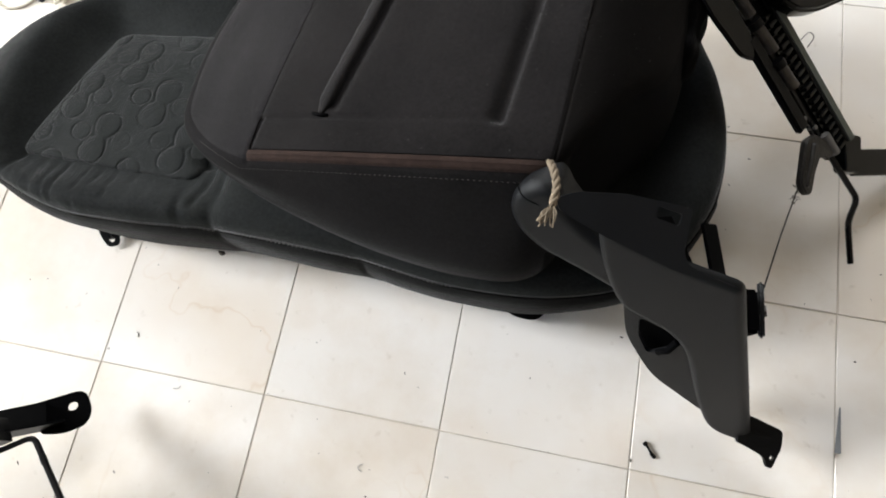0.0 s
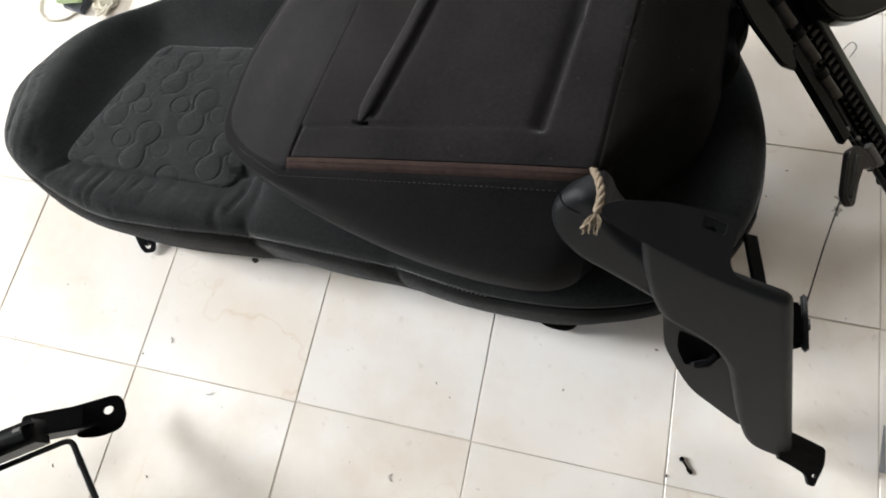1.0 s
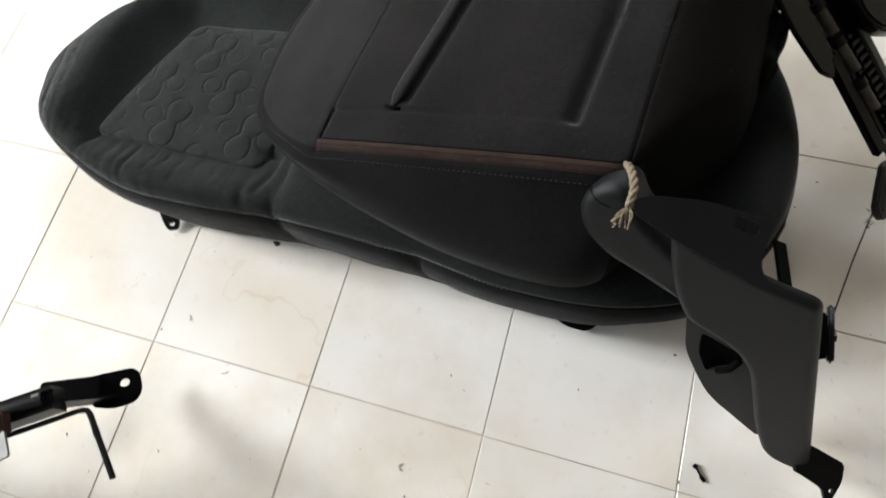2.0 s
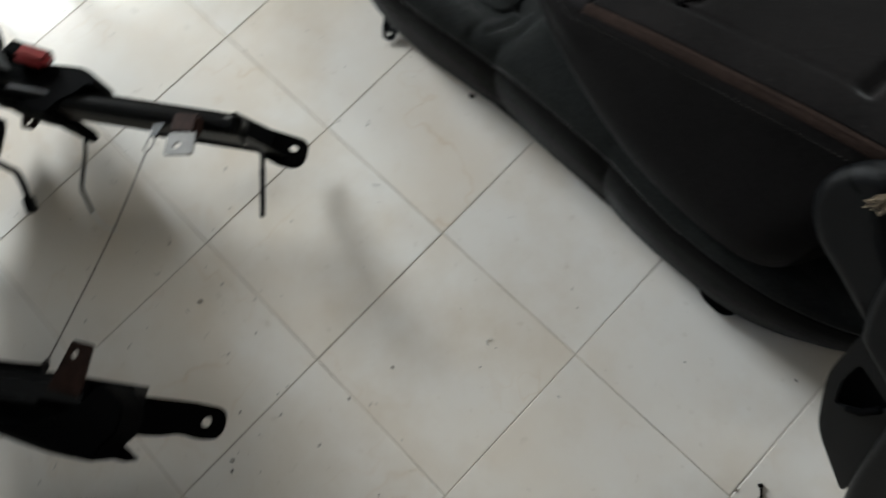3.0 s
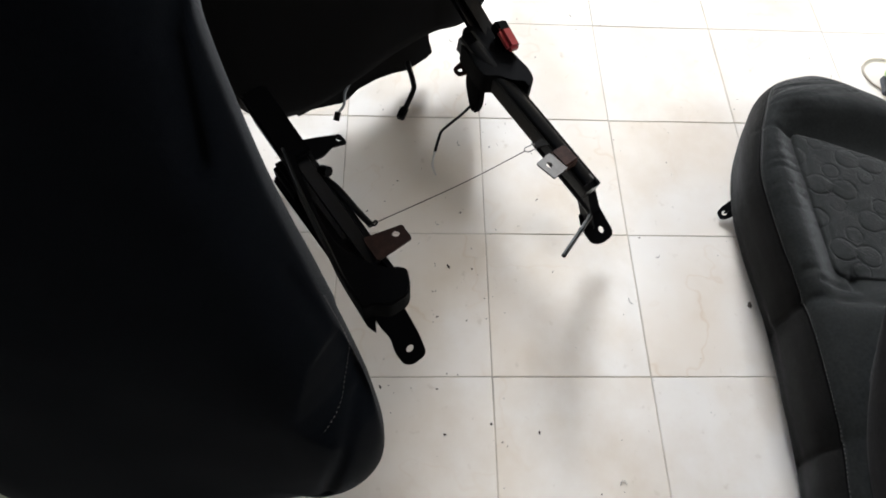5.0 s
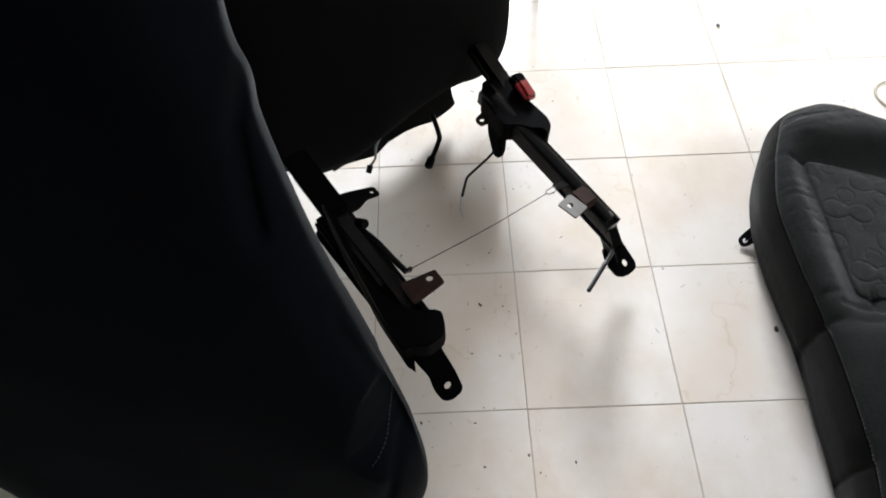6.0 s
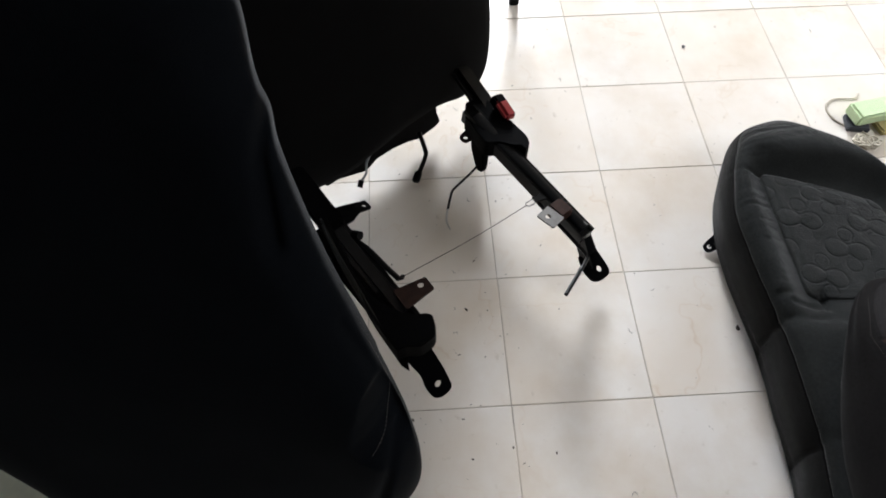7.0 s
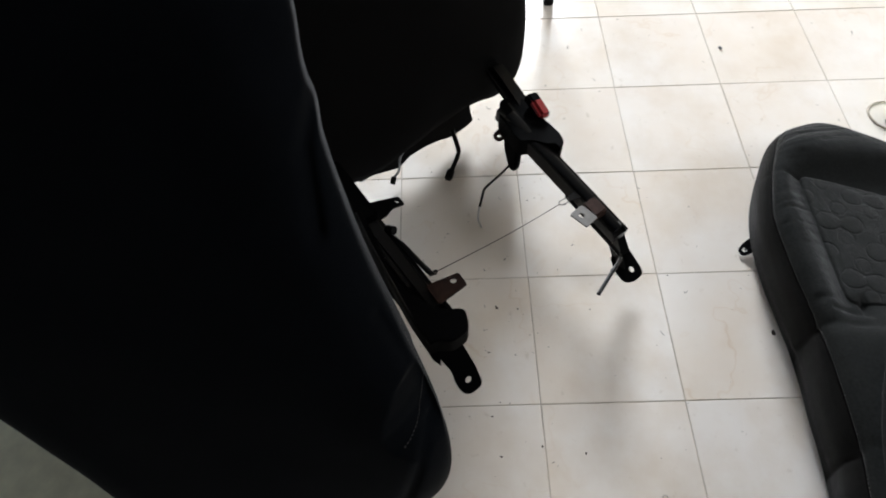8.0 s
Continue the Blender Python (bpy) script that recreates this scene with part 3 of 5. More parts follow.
# ---- folded front seat on the bench ----
def folded_seat():
    th = empty("front_seat", (0.55, 0.5, 0), label="brown-black cloth front seat folded over the bench cushion", category="car seat")
    outline = [(0.205, 0.320), (0.30, 0.268), (0.45, 0.229), (0.60, 0.208), (0.70, 0.222), (0.752, 0.300), (0.800, 0.38), (0.855, 0.46), (0.878, 0.60), (0.862, 0.73), (0.72, 0.79), (0.50, 0.79), (0.35, 0.75), (0.25, 0.64), (0.195, 0.50), (0.185, 0.39)]
    crown = [(0.172, 0.315), (0.28, 0.255), (0.45, 0.247), (0.60, 0.247), (0.70, 0.262), (0.752, 0.33), (0.800, 0.40), (0.855, 0.47), (0.878, 0.60), (0.862, 0.73), (0.72, 0.79), (0.50, 0.79), (0.35, 0.75), (0.228, 0.64), (0.166, 0.50), (0.152, 0.39)]

    def top(u, v):
        return 0.322 + 0.26 * (u - 0.3) - 0.012 * math.exp(-((u - 0.19) / 0.1) ** 2) - 0.25 * max(0, u - 0.42) ** 2 - 4.0 * max(0, u - 0.69) ** 2

    def bottom(u, v):
        return 0.255 - 0.09 * smoothstep(0.18, 0.5, u)

    def shape(u, v, s, h):
        d = 0.003 * noise.noise((u * 7, v * 7, 4.2)) if h > 0.2 else 0
        if h > 0.8:
            # pressed seams of the back panel, a raised welt and a long channel
            for a, b, w, k in (((0.318, 0.345), (0.64, 0.350), 0.0017, 0.0024), ((0.318, 0.345), (0.36, 0.60), 0.003, 0.0012), ((0.698, 0.28), (0.735, 0.75), 0.0020, 0.003), ((0.322, 0.345), (0.312, 0.285), 0.0022, 0.0035)):
                d -= k * math.exp(-(seg_dist((u, v), a, b) / w) ** 2)
            if v > 0.34:
                e = (0.635 + 0.13 * (v - 0.35)) - u
                d -= 0.010 * smoothstep(0.342, 0.356, v) * (math.exp(-(e / 0.014) ** 2) if e > 0 else math.exp(-(e / 0.0045) ** 2))
                # a hollow beside the welt
                e = (0.41 + 0.25 * (v - 0.36)) - u
                d -= 0.004 * smoothstep(0.350, 0.362, v) * math.exp(-((e + 0.014) / 0.005) ** 2)
            # slack ripples of the cloth
            d += 0.0016 * noise.noise((u * 18, v * 8, 0.4))
        return d

    prof = [(0.0, 1.0), (0.35, 1.0), (0.62, 1.0), (0.76, 0.995), (0.82, 0.975), (0.85, 0.94), (0.88, 0.88), (0.95, 0.66), (0.99, 0.42), (1.0, 0.25), (0.97, 0.10), (0.85, 0.0), (0.0, 0.0)]
    made = upholstery(th, outline, ((0.40, 0.5), (0.66, 0.5)), top, bottom, prof,
                      [("back_panel", CLOTH_BROWN, 0, 5, ""), ("side_panel", CLOTH_FLANK, 5, 10, "charcoal cloth side of the backrest"), ("front_face", CLOTH, 10, 12, "")], shape=shape, around=560, steps=14, crown=crown)
    # the end panel beyond the cross seam is coloured darker; the nose, of the panel's own cloth, is painted paler where
    # light falls on it
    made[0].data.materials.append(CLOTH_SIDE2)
    made[0].data.materials.append(CLOTH_NOSE_LIT)
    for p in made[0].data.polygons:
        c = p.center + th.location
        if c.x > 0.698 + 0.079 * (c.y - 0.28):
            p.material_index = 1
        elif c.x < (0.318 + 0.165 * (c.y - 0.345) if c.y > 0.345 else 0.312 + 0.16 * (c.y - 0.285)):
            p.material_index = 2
    for k, ends in enumerate((((0.698, 0.285), (0.735, 0.745)), ((0.318, 0.345), (0.385, 0.745)), ((0.312, 0.288), (0.318, 0.345)))):
        a, b = (Vector((*p, 0.36)) for p in ends)
        seam = laid_on(made[:1], [a.lerp(b, i / 40) for i in range(41)], (0, 0, -1), 0.0002)
        part("seam", tube(seam, (0.0015, 0.0004, 0.0010)[k], 6), CLOTH_SIDE2, th, "", True)
    # the end of the side, below that panel, is coloured darker too
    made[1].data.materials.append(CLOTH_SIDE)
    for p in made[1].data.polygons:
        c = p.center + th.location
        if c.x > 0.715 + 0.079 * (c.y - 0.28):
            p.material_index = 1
    # brown band and seam along the panel's front edge
    lines = [laid_on(made[:2], [(0.312 + 0.388 * i / 70, v, 0.327 + 0.101 * i / 70) for i in range(71)], (0, 0.35, -1), 0.0018 if k in (1, 2) else 0.0002) for k, v in enumerate((0.2985, 0.2960, 0.2870, 0.2845))]
    lines = [[Vector(p) for p in ln] for ln in lines]
    n = min(len(ln) for ln in lines)
    bm = bmesh.new()
    grid = [[bm.verts.new(p) for p in ln[:n]] for ln in lines]
    for a, b in zip(grid, grid[1:]):
        for k in range(n - 1):
            bm.faces.new((a[k], a[k + 1], b[k + 1], b[k]))
    part("piping_band", bm, PIPING, th, "brown cord band along the seam", True)
    for v in (0.2995, 0.2925, 0.2835):
        cord = laid_on(made[:2], [(0.312 + 0.388 * i / 70, v, 0.327 + 0.101 * i / 70) for i in range(71)], (0, 0.35, -1), 0.002 if v == 0.2925 else 0.0006)
        part("cord", tube(cord, 0.0006, 5), CLOTH_SIDE if v == 0.2995 else PIPING, th, "", True)
    line = laid_on(made[:2], [(0.225 + 0.475 * i / 90, 0.274 + 0.5 * max(0, 0.3 - (0.225 + 0.475 * i / 90)), 0.300 + 0.12 * i / 90) for i in range(91)], (0, 0.35, -1), 0.0004)
    stitches(line, THREAD_DARK, th, 0.003, 0.0035, 0.0006, "dark stitched seam thread")
    welt(th, made)
    gathers(th)
    shield(th)
    near_rail(th)
    toothed_rail(th)
    return th


def welt(th, made):
    """The folded welt on the back panel: gently raised on one side, steep on the other."""
    way = laid_on(made[:1], [(0.407 + 0.085 * i / 60, 0.352 + 0.34 * i / 60, 0.36) for i in range(61)], (0, 0, -1))
    bm = bmesh.new()
    rows = []
    for i, p in enumerate(way):
        k = min(1.0, 0.35 + i / 5)
        d = (way[min(i + 1, len(way) - 1)] - way[max(i - 1, 0)]).normalized()
        side = d.cross(Vector((-0.25, 0, 1))).normalized()
        up = side.cross(d)
        rows.append([bm.verts.new(p + side * x * k + up * (z * k + 0.0005 * noise.noise((i * 0.31, x * 80, 1.0)))) for x, z in ((-0.0125, -0.001), (-0.0105, 0.0016), (-0.006, 0.0032), (0.0, 0.0052), (0.0055, 0.0062), (0.009, 0.0050), (0.0105, 0.0020), (0.0100, -0.003))])
    for a, b in zip(rows, rows[1:]):
        for k in range(7):
            bm.faces.new((a[k], a[k + 1], b[k + 1], b[k]))
    bm.faces.new(rows[0])
    bm.faces.new(rows[-1])
    part("welt", bm, CLOTH_BROWN, th, "raised cloth welt on the back panel", True)
    tip = way[0]
    part("welt_stop", tube([tip + Vector((-0.010, -0.001, -0.0005)), tip + Vector((0.0, -0.003, 0.0006)), tip + Vector((0.011, -0.002, 0.001))], 0.0026, 6), BLACK, th, "", True)


def gathers(th):
    """Black cloth gathered in lumps at the open end, and the hem over the hollow."""
    bm = bmesh.new()
    bmesh.ops.create_icosphere(bm, subdivisions=5, radius=1)
    for v in bm.verts:
        c = v.co.normalized()
        k = 1 + 0.16 * math.sin(c.y * 7.0 + 0.6) + 0.12 * noise.noise(c * 3.1)
        v.co = Vector((c.x * 0.026 * k, c.y * 0.075, c.z * 0.050 * k)) + Vector((0.856, 0.600, 0.252))
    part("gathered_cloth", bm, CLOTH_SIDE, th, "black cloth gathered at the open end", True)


def shield(th):
    """The moulded plastic side shield."""
    o = Vector((0.7613, 0.2421, 0.4031))
    x, n = Vector((0.9444, -0.238, -0.2269)), Vector((-0.1538, -0.9296, 0.335))
    m = basis(o, x, n)
    face = rounded([(-0.010, 0.004), (0.02, -0.006), (0.094, -0.006), (0.163, 0.007), (0.400, -0.285), (0.342, -0.303), (0.286, -0.251), (0.199, -0.149), (0.160, -0.125), (0.090, -0.121), (0.062, -0.098), (0.030, -0.062), (0.002, -0.020)],
                   [0.008, 0.02, 0.03, 0.012, 0.010, 0.03, 0.05, 0.03, 0.04, 0.012, 0.03, 0.03, 0.02], 6)
    sh = part("side_shield", moulded(m, face, 0.0125, 0.011), PLASTIC, th, "dark grey moulded plastic recliner shield", "edges")
    pod = rounded([(0.085, -0.120), (0.019, -0.114), (-0.032, -0.112), (-0.070, -0.096), (-0.091, -0.070), (-0.096, -0.042), (-0.088, -0.016), (-0.074, -0.004), (-0.056, -0.004), (-0.036, -0.024), (0.0, -0.040), (0.05, -0.052), (0.08, -0.060)], 0.016, 5)
    part("pod", moulded(m @ Matrix.Translation((0, 0, -0.015)), pod, 0.045, 0.016), PLASTIC, sh, "", "edges")
    seam = spline([m @ Vector(p) for p in ((-0.0962, -0.034, -0.032), (-0.0915, -0.0345, -0.0215), (-0.081, -0.035, -0.0155), (-0.066, -0.034, -0.0150))], 5)
    part("pod_seam", tube(seam, 0.0007, 6), BLACK, sh, "", True)
    b = Vector((0.76, 0.234, 0.406))
    x2, n2 = Vector((0.952, -0.186, -0.245)), Vector((0.149, -0.42, 0.895))
    m3 = basis(b, x2, n2)
    flange = rounded([(-0.060, 0.012), (-0.045, 0.026), (0.005, 0.046), (0.075, 0.060), (0.088, 0.014), (0.101, 0.004), (0.131, 0.004), (0.164, 0.005), (0.09, -0.006), (0.0, -0.003), (-0.05, 0.002)], [0.02, 0.02, 0.012, 0.004, 0.014, 0.012, 0.01, 0.004, 0.01, 0.01, 0.02])
    part("flange", plate(m3, flange, 0.003, [rounded([(0.041, 0.048), (0.068, 0.050), (0.070, 0.038), (0.044, 0.036)], 0.003)]), PLASTIC, sh, "", "edges")
    m4 = m @ Matrix.Translation((0, 0, -0.033))
    flap = rounded([(0.092, -0.130), (0.142, -0.208), (0.186, -0.246), (0.228, -0.278), (0.330, -0.306), (0.30, -0.25), (0.22, -0.14), (0.12, -0.11)], [0.01, 0.02, 0.02, 0.03, 0.01, 0.02, 0.02, 0.02])
    part("lower_flap", plate(m4, flap, 0.006, [rounded([(0.134, -0.160), (0.200, -0.160), (0.203, -0.196), (0.189, -0.230), (0.157, -0.200)], 0.010)]), PLASTIC, sh, "", "edges")
    part("flap_lip", tube([m4 @ Vector((0.198, -0.172, 0.004)), m4 @ Vector((0.200, -0.196, 0.007)), m4 @ Vector((0.196, -0.214, 0.004))], 0.005, 8), BLACK, sh, "", True)
    part("inner_web", plate(m @ Matrix.Translation((0, 0, -0.046)), rounded([(0.07, -0.10), (0.100, -0.140), (0.150, -0.212), (0.19, -0.244), (0.23, -0.272), (0.32, -0.298), (0.28, -0.16), (0.14, -0.06)], 0.01), 0.006), BLACK, th, "", "edges")


def near_rail(th):
    """The black rail under the shield, its pin plate and its foot."""
    a, b = Vector((0.828, 0.280, 0.31)), Vector((1.018, 0.128, 0.075))
    m = basis(a, b - a, (0.2, 0.3, 1))
    length = (b - a).length
    part("rail", extrude_profile(m, [(-0.022, -0.02), (0.022, -0.02), (0.022, 0.02), (0.012, 0.02), (0.012, 0.012), (-0.012, 0.012), (-0.012, 0.02), (-0.022, 0.02)], length), MATT, th)
    mf = basis((1.047, 0.086, 0.068), (1, -0.12, -0.18), (0.25, -0.2, 1))
    foot = part("mounting_foot", plate(mf, rounded([(-0.014, 0.022), (0.0, 0.022), (0.047, 0.016), (0.051, -0.008), (0.045, -0.040), (0.037, -0.041), (0.030, -0.028), (0.002, -0.022), (-0.014, -0.020)], [0.003, 0.004, 0.007, 0.006, 0.005, 0.005, 0.006, 0.004, 0.003]), 0.006, [(0.041, -0.026, 0.0032)]), STEEL, th, "black steel foot beside the shield", "edges")
    part("foot_rib", block(mf @ Matrix.Translation((0.010, -0.004, 0.004)), (0.048, 0.014, 0.008), 0.003), STEEL, foot, "", "edges")
    part("pin_plate", block(basis((0.986, 0.228, 0.192), (0.1, -0.99, 0), (0.1, 0, 1)), (0.058, 0.022, 0.040), 0.004), MATT, th, "", "edges")
    part("lever", plate(basis((1.002, 0.233, 0.201), (0.07, -0.99, 0.0), (0.93, 0.07, 0.35)), rounded([(-0.038, -0.007), (-0.028, -0.010), (-0.008, -0.014), (0.014, -0.014), (0.036, -0.009), (0.037, 0.008), (0.014, 0.013), (-0.010, 0.013), (-0.036, 0.007)], 0.006), 0.008, bevel=0.0025), STEEL, th, "black steel lever", "edges")
    part("bolt", tube([(1.001, 0.232, 0.200), (1.0085, 0.2325, 0.203)], 0.0085, 6), WORN, th, "worn hexagon bolt head", "edges")
    part("bracket", plate(basis((0.925, 0.30, 0.23), (0.3, -0.9, -0.2), (0.9, 0.3, 0.6)), rounded([(-0.03, -0.035), (0.06, -0.035), (0.06, 0.055), (-0.03, 0.055)], 0.006), 0.004), MATT, th)


def toothed_rail(th):
    """The other rail, lying open with its toothed strip."""
    x0, y0 = Vector((0.798, -0.274, -0.536)), Vector((0.325, 0.946, 0.0))
    x = x0 * 0.951 - y0 * 0.309
    n = Vector((0.507, -0.174, 0.844))
    m = basis((0.882, 0.589, 0.30), x, n)

    def at(px, py, pz=0.0):
        return m @ Vector((px, py, pz))

    def here(px, py, pz=0.0):
        return m @ Matrix.Translation((px, py, pz))
    mr = here(0.04, 0.10) @ pose(0, 0, 0, 0, 0, 4.2)
    part("rail", extrude_profile(mr @ Matrix.Translation((-0.14, 0, 0)), [(-0.034, -0.002), (-0.034, -0.012), (0.012, -0.012), (0.012, 0.002), (0.008, 0.002), (0.008, -0.009), (-0.028, -0.009), (-0.028, -0.002)], 0.385), STEEL, th, "black greased steel seat rail")
    part("flange", extrude_profile(mr @ Matrix.Translation((-0.14, 0, 0)), [(0.0125, -0.013), (0.025, -0.013), (0.025, 0.003), (0.022, 0.005), (0.0125, 0.004)], 0.388), EDGE, th, "grey steel edge of the rail")
    strip = part("toothed_strip", plate(mr @ Matrix.Translation((0, 0, -0.006)), rounded([(-0.02, -0.017), (0.250, -0.017), (0.250, 0.007), (-0.02, 0.007)], 0.003), 0.004), GLOSS, th)
    for k in range(20):
        part("tooth", block(mr @ Matrix.Translation((0.008 + k * 0.0123, -0.004, -0.001)), (0.0058, 0.019, 0.008), 0.001), GLOSS, strip)
    part("bearer", block(here(0.135, 0.056, -0.004) @ pose(0, 0, 0, 0, 0, 4), (0.165, 0.024, 0.012), 0.004), STEEL, th, "", "edges")
    part("side_plate", plate(here(0, 0, -0.002), rounded([(-0.10, 0.0), (-0.004, 0.004), (0.064, 0.017), (0.084, 0.036), (0.054, 0.052), (-0.10, 0.050)], 0.008), 0.008, bevel=0.0025), GLOSS, th, "glossy black side plate", "edges")
    for a, b in (((-0.012, 0.060), (0.030, 0.066)), ((0.045, 0.067), (0.092, 0.075)), ((0.113, 0.072), (0.155, 0.079))):
        sleeve = part("sleeve", tube([at(*a, 0.001), at(*b, 0.001)], 0.0082, 12), WORN, th, "worn steel sleeve", "edges")
        d = (Vector(b) - Vector(a)).normalized() * 0.007
        part("collar", tube([at(a[0] - d.x, a[1] - d.y, 0.001), at(a[0] + d.x * 0.6, a[1] + d.y * 0.6, 0.001)], 0.0100, 12), STEEL, sleeve, "", "edges")
    for px, py in ((0.034, 0.027), (0.113, 0.057), (0.204, 0.071), (0.227, 0.082), (0.176, 0.060)):
        part("rivet", tube([at(px, py, -0.010), at(px, py, 0.0015)], 0.0036, 10), BARE, th, "bare steel rivet", "edges")
    cast = rounded([(0.226, 0.046), (0.230, 0.068), (0.250, 0.080), (0.276, 0.088), (0.279, 0.074), (0.263, 0.057), (0.274, 0.034), (0.294, 0.007), (0.289, -0.004), (0.268, -0.003), (0.250, 0.018), (0.236, 0.034)], 0.006)
    lever = part("lever", plate(here(0, 0, 0.002), cast, 0.011, bevel=0.0035), CAST, th, "worn grey cast lever", "edges")
    part("rib", tube(spline([at(0.240, 0.056, 0.0065), at(0.256, 0.034, 0.0080), at(0.279, 0.004, 0.0065)], 4), (0.0050, 0.0035), 8), CAST, lever, "", True)
    part("pivot", tube([at(0.244, 0.086, 0.004), at(0.280, 0.089, 0.004)], 0.0070, 10), BARE, th, "bare steel pivot tube", "edges")
    part("end_block", plate(here(0, 0, -0.010), rounded([(0.270, 0.130), (0.298, 0.160), (0.343, 0.124), (0.320, 0.098)], 0.005), 0.022, bevel=0.003), GLOSS, th, "", "edges")
    part("end_bar", plate(here(0, 0, -0.015), rounded([(0.312, 0.148), (0.347, 0.126), (0.445, 0.262), (0.410, 0.286)], 0.005), 0.014, bevel=0.003), GLOSS, th, "", "edges")
    rod = bent([at(0.215, 0.082, -0.004), at(0.298, 0.087, -0.002), at(0.372, 0.098, -0.004), at(0.388, 0.060, -0.006), at(0.446, 0.030, -0.010)], 0.012, 4)
    part("spring_rod", tube(rod, 0.0045, 8), GLOSS, th, "bent black steel spring rod", "edges")
    # cross bracket from the rail towards the hidden seat pan
    part("cross_bracket", plate(here(0, 0, 0.010), rounded([(-0.045, 0.130), (0.000, 0.100), (0.036, 0.104), (0.066, 0.124), (0.088, 0.164), (0.112, 0.255), (0.128, 0.320), (0.040, 0.330)], 0.016), 0.030, bevel=0.009), GLOSS, th, "glossy black steel bracket", "edges")
    tip = at(0.279, 0.002, -0.006)
    far = Vector((1.003, 0.262, 0.204))
    part("cable", tube([tip, tip.lerp(far, 0.5) - Vector((0, 0, 0.004)), far], 0.0011, 6), STEEL, th, "thin release cable between the rails")
    rng = random.Random(21)
    lint = []
    for k in range(10):
        c = tip.lerp(far, rng.uniform(0.0, 0.16))
        lint.append(tube(spline([c, c + Vector((rng.uniform(-0.006, 0.006), rng.uniform(-0.006, 0.006), 0.002)), c + Vector((rng.uniform(-0.009, 0.009), rng.uniform(-0.009, 0.009), 0.0))], 3), 0.0005, 4))
    part("lint", merged(*lint), DEBRIS, th, "dusty lint clinging to the cable")
    # a loose hair of thread on the rail
    part("thread", tube(spline([at(0.108, 0.130, 0.004), at(0.106, 0.143, 0.01), at(0.118, 0.150, 0.008), at(0.126, 0.140, 0.0)], 5), 0.0007, 5), THREAD, th)


folded_seat()


def rope():
    th = empty("rope_end", (0.70, 0.26, 0.43), label="frayed natural jute rope end hanging over the plastic shield", category="rope")
    way = spline([(0.695, 0.292, 0.432), (0.700, 0.276, 0.447), (0.705, 0.258, 0.448), (0.704, 0.242, 0.440)], 8)
    for k in range(3):
        pts = []
        for i, p in enumerate(way):
            a = k * math.tau / 3 + i * 0.55
            pts.append(p + Vector((math.cos(a), 0.2 * math.sin(a), math.sin(a))) * 0.0022)
        part("strand", tube(pts, 0.0024, 7), ROPE, th, "", True)
    rng = random.Random(4)
    for k in range(14):
        e = Vector((0.702 + rng.uniform(-0.012, 0.008), 0.226 + rng.uniform(-0.006, 0.005), 0.433 + rng.uniform(-0.006, 0.004)))
        part("fibre", tube(spline([way[-1], (way[-1] + e) / 2 + Vector((rng.uniform(-0.004, 0.004), 0, 0.003)), e], 3), 0.0009, 5), ROPE, th)


rope()


# ---- leaning backrest ----
FOLD = [(0.0, 0.36), (0.18, 0.335), (0.235, 0.306), (0.265, 0.303), (0.302, 0.322), (0.345, 0.352), (0.360, 0.376), (0.368, 0.395), (0.5, 0.5)]


